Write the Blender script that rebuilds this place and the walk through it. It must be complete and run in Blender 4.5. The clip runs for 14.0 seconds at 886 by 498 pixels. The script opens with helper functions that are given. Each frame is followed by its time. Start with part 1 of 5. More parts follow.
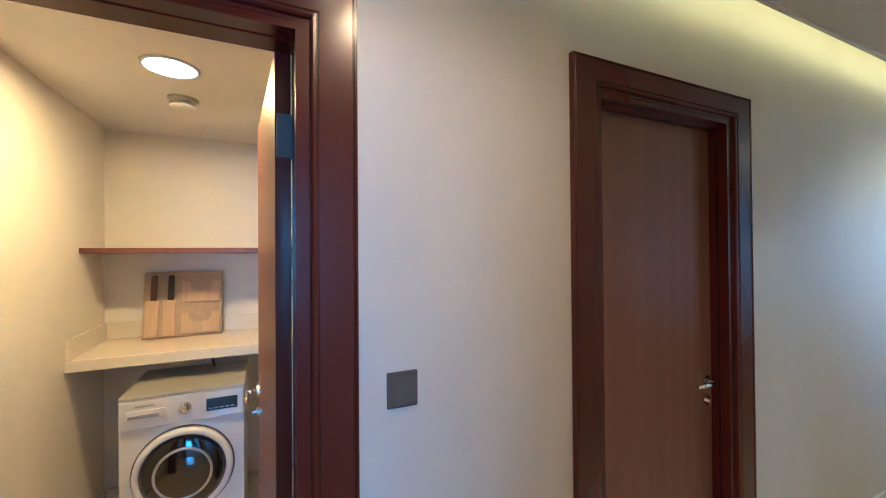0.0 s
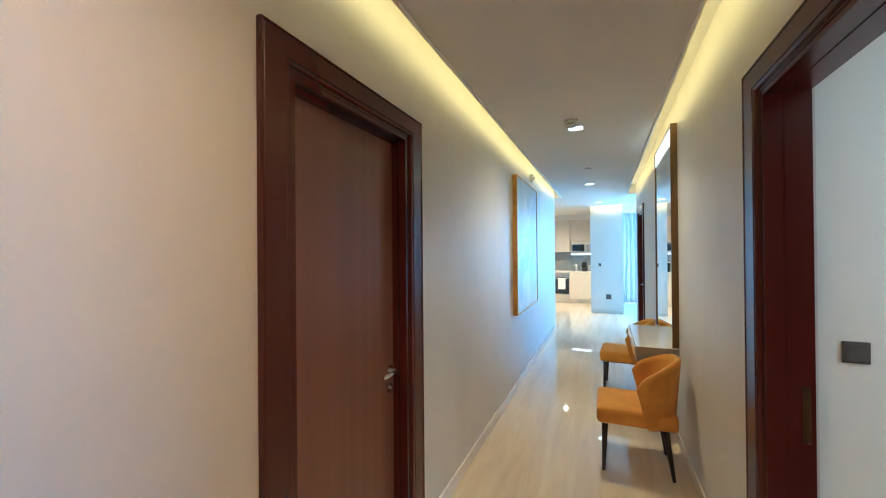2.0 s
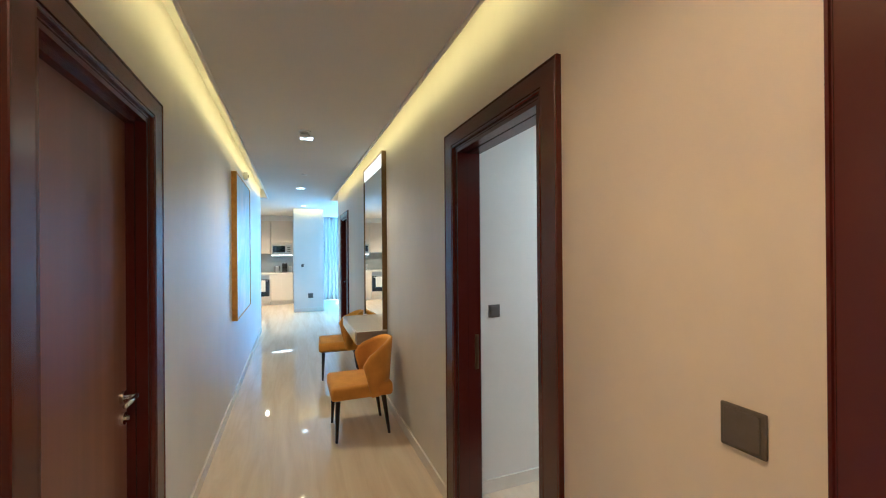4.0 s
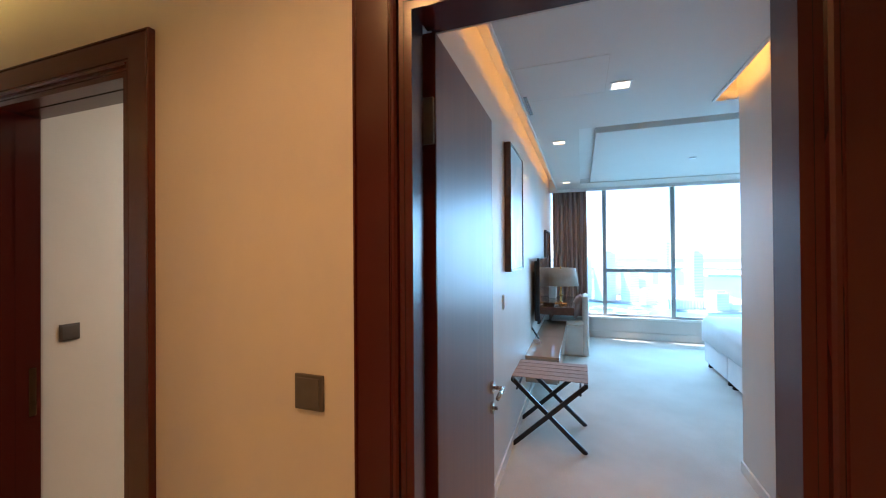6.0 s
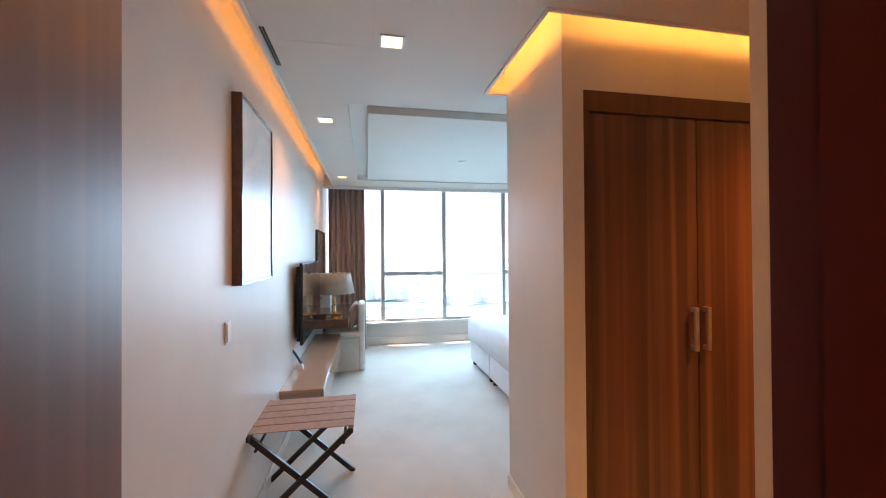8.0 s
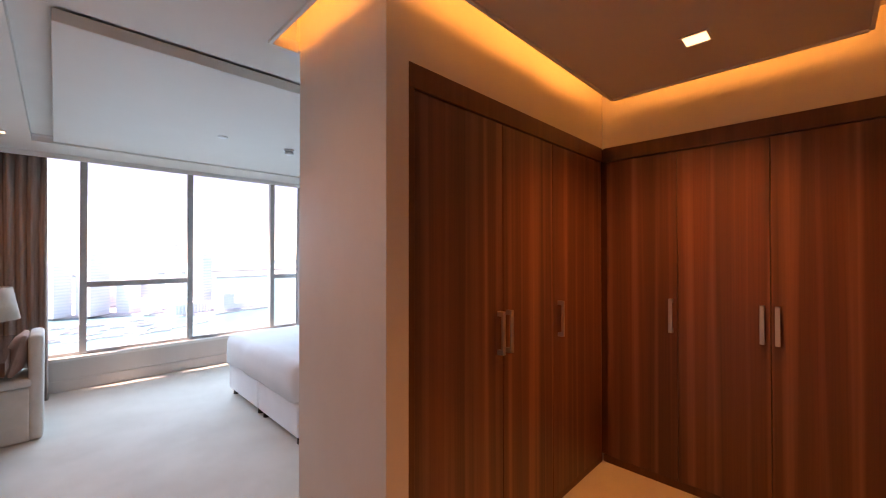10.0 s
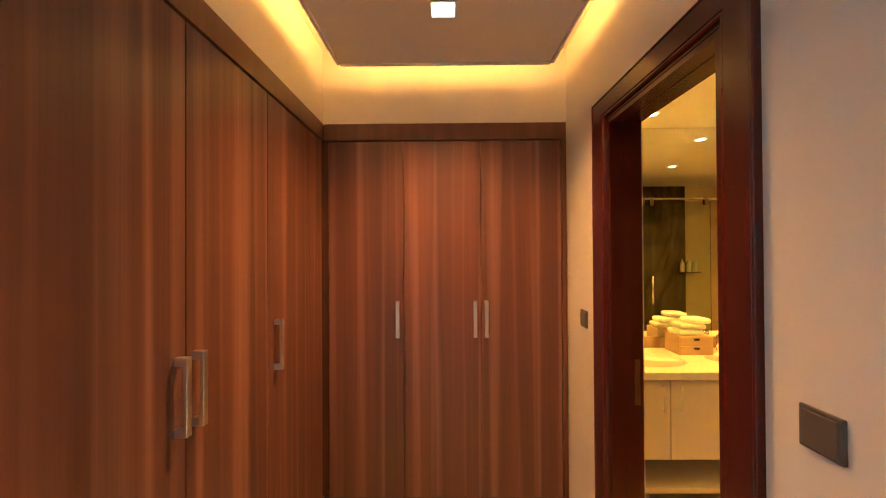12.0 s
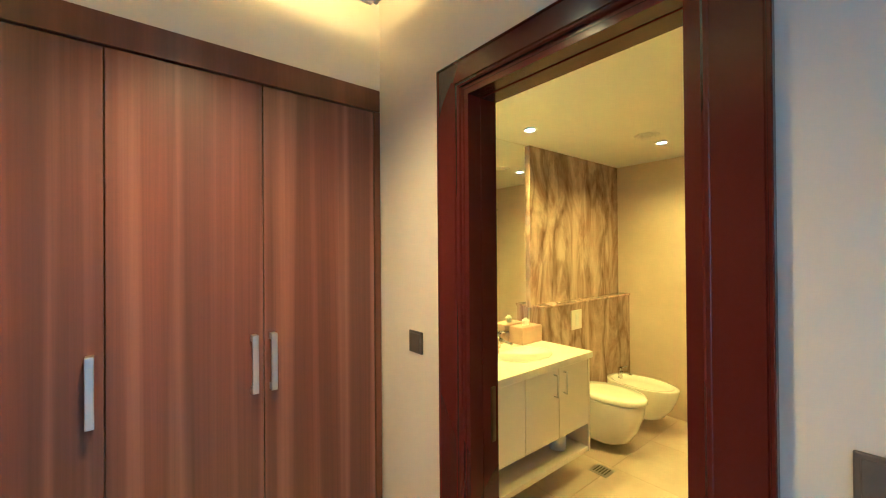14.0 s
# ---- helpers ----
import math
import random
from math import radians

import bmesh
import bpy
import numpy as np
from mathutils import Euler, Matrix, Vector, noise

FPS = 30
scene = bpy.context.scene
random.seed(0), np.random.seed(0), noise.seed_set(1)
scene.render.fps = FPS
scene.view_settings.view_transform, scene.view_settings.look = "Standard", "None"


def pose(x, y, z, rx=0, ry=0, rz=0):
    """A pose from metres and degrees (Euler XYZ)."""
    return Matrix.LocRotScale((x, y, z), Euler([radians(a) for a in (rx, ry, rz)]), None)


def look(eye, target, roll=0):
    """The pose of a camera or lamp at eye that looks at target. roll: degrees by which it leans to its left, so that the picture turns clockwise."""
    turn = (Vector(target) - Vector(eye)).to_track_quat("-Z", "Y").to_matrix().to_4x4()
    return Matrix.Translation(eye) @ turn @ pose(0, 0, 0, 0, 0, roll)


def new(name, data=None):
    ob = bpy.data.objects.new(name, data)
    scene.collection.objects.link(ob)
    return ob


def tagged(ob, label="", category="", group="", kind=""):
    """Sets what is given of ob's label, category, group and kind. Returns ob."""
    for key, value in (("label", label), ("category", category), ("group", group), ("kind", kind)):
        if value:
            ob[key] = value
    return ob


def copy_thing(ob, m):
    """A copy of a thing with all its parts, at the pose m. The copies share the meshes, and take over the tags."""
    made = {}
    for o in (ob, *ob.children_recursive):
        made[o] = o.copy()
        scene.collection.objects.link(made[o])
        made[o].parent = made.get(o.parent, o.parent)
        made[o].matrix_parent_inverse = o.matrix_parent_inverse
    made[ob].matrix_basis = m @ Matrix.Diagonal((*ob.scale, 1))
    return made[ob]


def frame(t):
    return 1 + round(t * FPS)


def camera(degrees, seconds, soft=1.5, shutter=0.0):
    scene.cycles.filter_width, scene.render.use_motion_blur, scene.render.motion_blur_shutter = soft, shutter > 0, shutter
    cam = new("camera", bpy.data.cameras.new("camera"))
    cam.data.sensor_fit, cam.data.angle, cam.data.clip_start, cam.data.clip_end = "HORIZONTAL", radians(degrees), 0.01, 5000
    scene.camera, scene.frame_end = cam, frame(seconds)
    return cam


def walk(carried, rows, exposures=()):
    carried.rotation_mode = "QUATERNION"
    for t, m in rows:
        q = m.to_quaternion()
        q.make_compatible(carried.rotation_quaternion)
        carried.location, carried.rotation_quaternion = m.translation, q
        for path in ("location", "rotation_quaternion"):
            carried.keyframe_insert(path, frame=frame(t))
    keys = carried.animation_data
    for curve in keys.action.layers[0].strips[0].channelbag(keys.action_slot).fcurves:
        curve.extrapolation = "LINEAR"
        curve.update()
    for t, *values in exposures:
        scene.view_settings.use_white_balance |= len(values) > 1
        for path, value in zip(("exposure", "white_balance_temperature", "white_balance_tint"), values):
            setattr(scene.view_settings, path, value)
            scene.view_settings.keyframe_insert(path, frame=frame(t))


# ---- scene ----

EXPOSURES = [(0.0, 2.38, 3700, -1), (0.5, 2.18, 3500, -4), (1.0, 2.18, 3500, -4), (1.5, 2.38, 3900, -1), (2.0, 2.52, 4050, 0), (4.5, 2.28, 4150, 4), (5.0, 2.12, 4650, 8), (5.5, 1.87, 5150, 13), (6.5, 2.15, 5950, 19), (7.0, 2.35, 6350, 23),
             (9.5, 1.65, 8100, 44), (10.5, 1.85, 8200, 50), (11.5, 2.72, 6900, 34), (12.0, 2.9, 5600, 8), (12.5, 3.02, 4500, -8), (14.0, 3.2, 3550, -17)]
cam = camera(97.7, 14.0, soft=1.1)
PATH = [
    (0, pose(0.069, -0.196, 1.537, 90.5, 0.42, 65.25)),
    (0.5, pose(0.069, -0.136, 1.546, 90.23, 0.5, 54.73)),
    (1, pose(0.048, -0.083, 1.541, 90.38, 0.64, 44.06)),
    (1.5, pose(0.035, -0.048, 1.543, 90.17, 0.46, 33.95)),
    (2, pose(-0.034, -0.06, 1.538, 90.28, 0.48, 22.7)),
    (4.5, pose(-0.419, -0.385, 1.542, 90.11, 0.29, -32.98)),
    (5, pose(-0.432, -0.407, 1.536, 90.23, 0.18, -46.13)),
    (5.5, pose(-0.413, -0.429, 1.533, 90.25, 0.21, -59.04)),
    (6, pose(-0.331, -0.472, 1.524, 90.34, 0.41, -70.31)),
    (6.5, pose(-0.17, -0.52, 1.524, 90.35, 0.21, -80.12)),
    (7, pose(0.021, -0.558, 1.519, 90.42, 0.34, -87.66)),
    (9.5, pose(0.892, -0.603, 1.544, 90.52, -0, -124.88)),
    (10, pose(0.938, -0.619, 1.539, 90.52, 0.03, -135.07)),
    (10.5, pose(0.999, -0.682, 1.537, 90.55, 0.24, -145.9)),
    (11, pose(1.138, -0.837, 1.536, 90.25, 0.58, -157.82)),
    (11.5, pose(1.234, -0.991, 1.536, 90.16, 0.54, -168.79)),
    (12, pose(1.376, -1.142, 1.528, 90.43, 0.34, -179.45)),
    (12.5, pose(1.483, -1.314, 1.531, 90.3, 0.26, -190.85)),
    (13, pose(1.517, -1.511, 1.537, 90.34, 0.35, -201.38)),
    (13.5, pose(1.536, -1.684, 1.543, 90.37, 0.46, -210.79)),
    (14, pose(1.572, -1.864, 1.547, 90.31, 0.46, -218.93)),
]
walk(cam, PATH, EXPOSURES)

# ---------------------------------------------------------------- light
world = bpy.data.worlds.new("sky")
scene.world = world
world.use_nodes = True
wn = world.node_tree
sky = wn.nodes.new("ShaderNodeTexSky")
sky.sky_type, sky.sun_disc = "NISHITA", False
SUN_EL, SUN_AZ = radians(62), radians(15)
sky.dust_density, sky.air_density, sky.altitude = 0.0, 0.7, 90
sky.ozone_density = 0.0
sky.sun_elevation, sky.sun_rotation = SUN_EL, SUN_AZ
wn.nodes["Background"].inputs["Strength"].default_value = 0.13
wn.links.new(sky.outputs[0], wn.nodes["Background"].inputs[0])

sun = new("sun", bpy.data.lights.new("sun", "SUN"))
sun.data.energy, sun.data.angle, sun.data.color = 4.5, radians(0.5), (1.0, 0.95, 0.86)
sun_way = Vector((math.sin(SUN_AZ) * math.cos(SUN_EL), math.cos(SUN_AZ) * math.cos(SUN_EL), math.sin(SUN_EL)))
sun.matrix_world = look((60 * sun_way), (0, 0, 0))

WARM = (1.0, 0.60, 0.14)
BATH = (1.0, 0.46, 0.042)


def area_lamp(name, at, toward, sx, sy, watts, colour, spread=180):
    """A rectangular lamp; sx runs level where it faces sideways."""
    lamp = new(name, bpy.data.lights.new(name, "AREA"))
    lamp.data.shape, lamp.data.size, lamp.data.size_y = "RECTANGLE", sx, sy
    lamp.data.energy, lamp.data.color, lamp.data.spread = watts, colour, radians(spread)
    lamp.matrix_world = look(at, toward)
    return lamp


def spot_lamp(name, at, watts, colour, cone=100):
    lamp = new(name, bpy.data.lights.new(name, "SPOT"))
    lamp.data.energy, lamp.data.color, lamp.data.spot_size = watts, colour, radians(cone)
    lamp.data.spot_blend, lamp.data.shadow_soft_size = 1.0, 0.04
    lamp.matrix_world = look(at, (at[0], at[1] + 0.001, 0))
    return lamp


CEIL, UPPER = 2.57, 2.745
XL, XR, BX, BY = -0.953, 0.500, 0.655, 0.055      # corridor faces, bedroom side of the wall, bedroom side wall
WX, WY = 2.118, -3.463                             # wardrobe fronts
WIN = 7.05                                       # bedroom window plane
CORR_END = 7.92

COVE_W = 0.38   # watts a metre
ALCOVE = (1.0, 0.42, 0.07)
DAY = (0.33, 0.73, 1.0)
area_lamp("cove_lamp", (-0.832, 3.375, 2.645), (-2, 3.375, 2.45), 9.0, 0.04, COVE_W * 6.6, WARM)
area_lamp("cove_lamp", (0.364, 3.375, 2.645), (2, 3.375, 2.45), 9.0, 0.04, COVE_W * 6.6, WARM)
area_lamp("cove_lamp", (1.905, -2.4, 2.655), (4, -2.4, 3.3), 1.7, 0.04, COVE_W * 3.4, ALCOVE)
area_lamp("cove_lamp", (1.37, -3.21, 2.655), (1.37, -5, 3.3), 1.14, 0.04, COVE_W * 1.9, ALCOVE)
area_lamp("cove_lamp", (0.855, -1.7, 2.655), (-2, -1.7, 3.3), 3.0, 0.04, COVE_W * 4.8, ALCOVE)
area_lamp("cove_lamp", (2.42, -1.295, 2.655), (2.42, -3, 3.3), 0.88, 0.04, COVE_W * 1.8, ALCOVE)
area_lamp("cove_lamp", (3.6, -0.145, 2.655), (3.6, 3, 3.8), 5.5, 0.04, COVE_W * 4.0, ALCOVE)
area_lamp("cove_lamp", (0.0, 9.69, 2.655), (0.0, 11, 3.0), 0.7, 0.04, COVE_W * 2.2, WARM)
area_lamp("window_light", (WIN - 0.12, -2.25, 1.5), (3.2, -2.25, -1.0), 3.2, 2.1, 31, DAY, 130)
area_lamp("window_light", (3.5, 12.25, 1.4), (1.5, 6, 1.0), 4.0, 2.2, 70, DAY)
spot_lamp("downlight_lamp", (1.385, -2.795, 2.55), 30, (1.0, 0.43, 0.10), 130)
spot_lamp("downlight_lamp", (-0.252, 3.40, 2.55), 15, (1.0, 0.62, 0.24), 150)
spot_lamp("downlight_lamp", (-0.23, 0.15, 2.55), 14, (1.0, 0.46, 0.14), 160)
spot_lamp("downlight_lamp", (-0.25, 6.43, 2.55), 8, (1.0, 0.62, 0.24), 140)
# added warm fill for the kitchen, with no ceiling fitting at this spot
spot_lamp("downlight_lamp", (-1.0, 10.4, 2.55), 80, (1.0, 0.64, 0.30), 150)
for lx, ly in ((2.355, -0.715), (3.58, -0.275), (5.92, -0.26)):
    spot_lamp("downlight_lamp", (lx, ly, 2.55), 6, (1.0, 0.47, 0.15), 150)
for lx, ly in ((-0.567, -3.55), (-1.637, -3.126), (0.10, -3.55), (-0.9, -2.6)):
    spot_lamp("downlight_lamp", (lx, ly, 2.34), 13, BATH, 150)
lamp = new("round_lamp", bpy.data.lights.new("round_lamp", "AREA"))
lamp.data.shape, lamp.data.size, lamp.data.energy, lamp.data.color = "DISK", 0.16, 6.0, (1.0, 0.44, 0.08)
lamp.matrix_world = look((-1.87, -0.55, 2.29), (-1.87, -0.549, 0))
area_lamp("room_lamp", (2.0, 1.0, 2.5), (2.0, 1.001, 0), 0.3, 0.3, 6, (1.0, 0.83, 0.56))

# ---------------------------------------------------------------- materials
def socket(nodes, kind, **values):
    n = nodes.new(kind)
    for k, v in values.items():
        n.inputs[k].default_value = v
    return n


def material(name, colour, rough=0.5, metal=0.0, second=None, scale=8.0, stretch=(1, 1, 1), bump=0.0, bump_scale=60.0,
             contrast=(0.35, 0.65), coat=0.0, sheen=0.0, vary=0.0, spec=0.5, detail=5.0, distort=0.0):
    """A surface with two scales of noise: broad patches between two colours, and fine grain in relief and gloss."""
    m = bpy.data.materials.new(name)
    m.use_nodes = True
    t = m.node_tree
    n, l = t.nodes, t.links
    b = n["Principled BSDF"]
    b.inputs["Metallic"].default_value = metal
    b.inputs["Roughness"].default_value = rough
    b.inputs["Coat Weight"].default_value = coat
    b.inputs["Coat Roughness"].default_value = 0.08
    b.inputs["Sheen Weight"].default_value = sheen
    b.inputs["Specular IOR Level"].default_value = spec
    co = n.new("ShaderNodeTexCoord")
    mp = n.new("ShaderNodeMapping")
    mp.inputs["Scale"].default_value = stretch
    l.new(co.outputs["Object"], mp.inputs[0])
    a = socket(n, "ShaderNodeTexNoise", Scale=scale, Detail=detail, Roughness=0.6, Distortion=distort)
    l.new(mp.outputs[0], a.inputs["Vector"])
    ramp = n.new("ShaderNodeValToRGB")
    second = second or tuple(c * 0.9 for c in colour)
    ramp.color_ramp.elements[0].position, ramp.color_ramp.elements[1].position = contrast
    ramp.color_ramp.elements[0].color = (*second, 1)
    ramp.color_ramp.elements[1].color = (*colour, 1)
    l.new(a.outputs[0], ramp.inputs[0])
    out = ramp.outputs[0]
    if vary:
        info = n.new("ShaderNodeObjectInfo")
        hsv = n.new("ShaderNodeHueSaturation")
        mr = n.new("ShaderNodeMapRange")
        mr.inputs[3].default_value, mr.inputs[4].default_value = 1 - vary, 1 + vary
        l.new(info.outputs["Random"], mr.inputs[0])
        l.new(mr.outputs[0], hsv.inputs["Value"])
        l.new(out, hsv.inputs["Color"])
        out = hsv.outputs[0]
    l.new(out, b.inputs["Base Color"])
    fine = socket(n, "ShaderNodeTexNoise", Scale=bump_scale, Detail=4.0, Roughness=0.6)
    l.new(mp.outputs[0], fine.inputs["Vector"])
    rr = n.new("ShaderNodeMapRange")
    swing = 0.03 if metal > 0.9 else 0.18
    rr.inputs[3].default_value, rr.inputs[4].default_value = rough * (1 - swing), min(1, rough * (1 + swing))
    l.new(fine.outputs[0], rr.inputs[0])
    l.new(rr.outputs[0], b.inputs["Roughness"])
    if bump:
        bp = n.new("ShaderNodeBump")
        bp.inputs["Strength"].default_value = bump
        bp.inputs["Distance"].default_value = 0.004
        l.new(fine.outputs[0], bp.inputs["Height"])
        l.new(bp.outputs[0], b.inputs["Normal"])
    return m


def glowing(name, colour, strength):
    m = bpy.data.materials.new(name)
    m.use_nodes = True
    b = m.node_tree.nodes["Principled BSDF"]
    b.inputs["Base Color"].default_value = (0.8, 0.8, 0.8, 1)
    b.inputs["Emission Color"].default_value = (*colour, 1)
    b.inputs["Emission Strength"].default_value = strength
    return m


def clear_glass(name, tint=(1, 1, 1), gloss=0.12):
    """A thin pane: mostly clear, with a mirror share that grows at a slant."""
    m = bpy.data.materials.new(name)
    m.use_nodes = True
    n, l = m.node_tree.nodes, m.node_tree.links
    n.remove(n["Principled BSDF"])
    tr = socket(n, "ShaderNodeBsdfTransparent", Color=(*tint, 1))
    gl = socket(n, "ShaderNodeBsdfGlossy", Roughness=0.0)
    fr = socket(n, "ShaderNodeFresnel", IOR=1.45)
    mx = n.new("ShaderNodeMixShader")
    l.new(fr.outputs[0], mx.inputs[0])
    l.new(tr.outputs[0], mx.inputs[1])
    l.new(gl.outputs[0], mx.inputs[2])
    l.new(mx.outputs[0], n["Material Output"].inputs[0])
    return m


def veneer(name, dark, mid, pale, rough, across=1.0, grain=1.0, spec=0.5):
    """Upright wood veneer: broad dark and reddish bands, soft pale streaks and fine pores, all running upward."""
    m = bpy.data.materials.new(name)
    m.use_nodes = True
    n, l = m.node_tree.nodes, m.node_tree.links
    b = n["Principled BSDF"]
    b.inputs["Specular IOR Level"].default_value = spec
    co = n.new("ShaderNodeTexCoord")

    def bands(scale, up, lo, hi, detail):
        mp = n.new("ShaderNodeMapping")
        mp.inputs["Scale"].default_value = (scale * across, scale * across, up)
        l.new(co.outputs["Object"], mp.inputs[0])
        t = socket(n, "ShaderNodeTexNoise", Scale=1.0, Detail=detail, Roughness=0.55, Distortion=0.25)
        l.new(mp.outputs[0], t.inputs["Vector"])
        r = n.new("ShaderNodeMapRange")
        r.inputs[1].default_value, r.inputs[2].default_value = lo, hi
        l.new(t.outputs[0], r.inputs[0])
        return r.outputs[0]

    def mix(fac, a, c):
        x = n.new("ShaderNodeMix")
        x.data_type = "RGBA"
        l.new(fac, x.inputs[0])
        for k, v in ((6, a), (7, c)):
            if isinstance(v, tuple):
                x.inputs[k].default_value = (*v, 1)
            else:
                l.new(v, x.inputs[k])
        return x.outputs[2]
    base = mix(bands(5.5, 0.14, 0.36, 0.62, 2), dark, mid)
    streak = mix(bands(15, 0.18, 0.50, 0.76, 1), base, pale)
    pores = bands(110, 1.2, 0.30, 0.62, 2)
    shade = n.new("ShaderNodeMix")
    shade.data_type, shade.blend_type = "RGBA", "MULTIPLY"
    shade.inputs[0].default_value = 0.16 * grain
    l.new(streak, shade.inputs[6])
    l.new(pores, shade.inputs[7])
    l.new(shade.outputs[2], b.inputs["Base Color"])
    r = n.new("ShaderNodeMapRange")
    r.inputs[3].default_value, r.inputs[4].default_value = rough * (1 + 0.25 * grain), rough * (1 - 0.1 * grain)
    l.new(pores, r.inputs[0])
    l.new(r.outputs[0], b.inputs["Roughness"])
    bp = n.new("ShaderNodeBump")
    bp.inputs["Strength"].default_value, bp.inputs["Distance"].default_value = 0.03 * grain * grain, 0.002
    l.new(pores, bp.inputs["Height"])
    l.new(bp.outputs[0], b.inputs["Normal"])
    return m


def lacquer(name, colour, second, rough):
    """Smooth sprayed wood lacquer: slow drifts of tone and gloss, no open grain."""
    m = bpy.data.materials.new(name)
    m.use_nodes = True
    n, l = m.node_tree.nodes, m.node_tree.links
    b = n["Principled BSDF"]
    b.inputs["Coat Weight"].default_value, b.inputs["Coat Roughness"].default_value = 0.10, 0.10
    co = n.new("ShaderNodeTexCoord")
    t = socket(n, "ShaderNodeTexNoise", Scale=2.2, Detail=1.0)
    l.new(co.outputs["Object"], t.inputs["Vector"])
    ramp = n.new("ShaderNodeValToRGB")
    ramp.color_ramp.elements[0].color, ramp.color_ramp.elements[1].color = (*second, 1), (*colour, 1)
    l.new(t.outputs[0], ramp.inputs[0])
    l.new(ramp.outputs[0], b.inputs["Base Color"])
    r = n.new("ShaderNodeMapRange")
    r.inputs[3].default_value, r.inputs[4].default_value = rough * 0.9, rough * 1.15
    l.new(t.outputs[0], r.inputs[0])
    l.new(r.outputs[0], b.inputs["Roughness"])
    return m


LEAF = veneer("brown_door_veneer", (0.132, 0.049, 0.027), (0.156, 0.059, 0.032), (0.182, 0.071, 0.040), 0.40, 1.6, 0.0, 0.65)
WARDROBE = veneer("striped_walnut_veneer", (0.092, 0.042, 0.033), (0.174, 0.067, 0.044), (0.29, 0.142, 0.096), 0.33)

PAINT = material("wall_paint", (0.64, 0.61, 0.57), 0.42, second=(0.60, 0.57, 0.53), scale=1.6, stretch=(1.6, 1.6, 0.8), bump=0.05, bump_scale=160)
WHITE = material("white_paint", (0.78, 0.77, 0.74), 0.5, second=(0.74, 0.73, 0.70), scale=1.5, bump=0.04, bump_scale=180)
CEILING = material("ceiling_paint", (0.72, 0.70, 0.66), 0.7, second=(0.69, 0.67, 0.63), scale=0.8, bump=0.03, bump_scale=160)
MAHOGANY = lacquer("dark_red_lacquered_wood", (0.066, 0.0098, 0.0066), (0.057, 0.0085, 0.0060), 0.25)
WARDROBE_RIM = material("dark_walnut_rim", (0.14, 0.055, 0.028), 0.36, second=(0.09, 0.034, 0.018), scale=3, stretch=(6, 6, 0.3), bump=0.02, bump_scale=25)
SWITCH = material("grey_switch_plastic", (0.10, 0.09, 0.085), 0.4, second=(0.085, 0.078, 0.073), scale=30)
CHROME = material("chrome", (0.75, 0.74, 0.72), 0.16, 1.0, scale=40)
SATIN = material("satin_steel", (0.72, 0.71, 0.69), 0.36, 1.0, second=(0.70, 0.69, 0.67), scale=2, detail=1.0)
BRONZE = material("bronze_metal", (0.20, 0.135, 0.065), 0.34, 1.0, scale=40)
BRASS = material("brass", (0.70, 0.42, 0.14), 0.25, 1.0, scale=30)
GOLD = material("gold_leaf_frame", (0.62, 0.36, 0.05), 0.38, 0.65, second=(0.50, 0.27, 0.03), scale=25, bump=0.1, bump_scale=90)
MUSTARD = material("mustard_velvet", (0.70, 0.335, 0.008), 0.85, second=(0.58, 0.265, 0.006), scale=7, sheen=0.12, bump=0.15, bump_scale=320)
BLACK_WOOD = material("black_stained_wood", (0.012, 0.010, 0.010), 0.35, scale=12, stretch=(6, 6, 0.6))
CREAM_LACQUER = material("cream_lacquer", (0.62, 0.55, 0.45), 0.14, scale=2, second=(0.60, 0.53, 0.43), coat=0.4)
TOP_LACQUER = material("warm_taupe_gloss", (0.52, 0.35, 0.25), 0.12, scale=2, coat=0.4)
TAUPE = material("taupe_lacquer", (0.40, 0.33, 0.28), 0.2, scale=2, coat=0.3)
SKIRT = material("pale_stone_skirting", (0.80, 0.77, 0.71), 0.22, second=(0.74, 0.70, 0.64), scale=5)
CARPET = material("cream_carpet", (0.66, 0.62, 0.55), 0.95, second=(0.58, 0.54, 0.47), scale=2.2, bump=0.6, bump_scale=420, sheen=0.3)
BEIGE_TILE = material("beige_stone_tile", (0.62, 0.52, 0.38), 0.25, second=(0.56, 0.46, 0.33), scale=3, vary=0.03)
TAN_BOX = material("tan_stone_look", (0.52, 0.36, 0.20), 0.45, second=(0.47, 0.32, 0.17), scale=9, bump=0.05, bump_scale=120)
BEIGE_WALL = material("beige_wall_stone", (0.66, 0.55, 0.38), 0.22, second=(0.60, 0.49, 0.33), scale=2, vary=0.03)


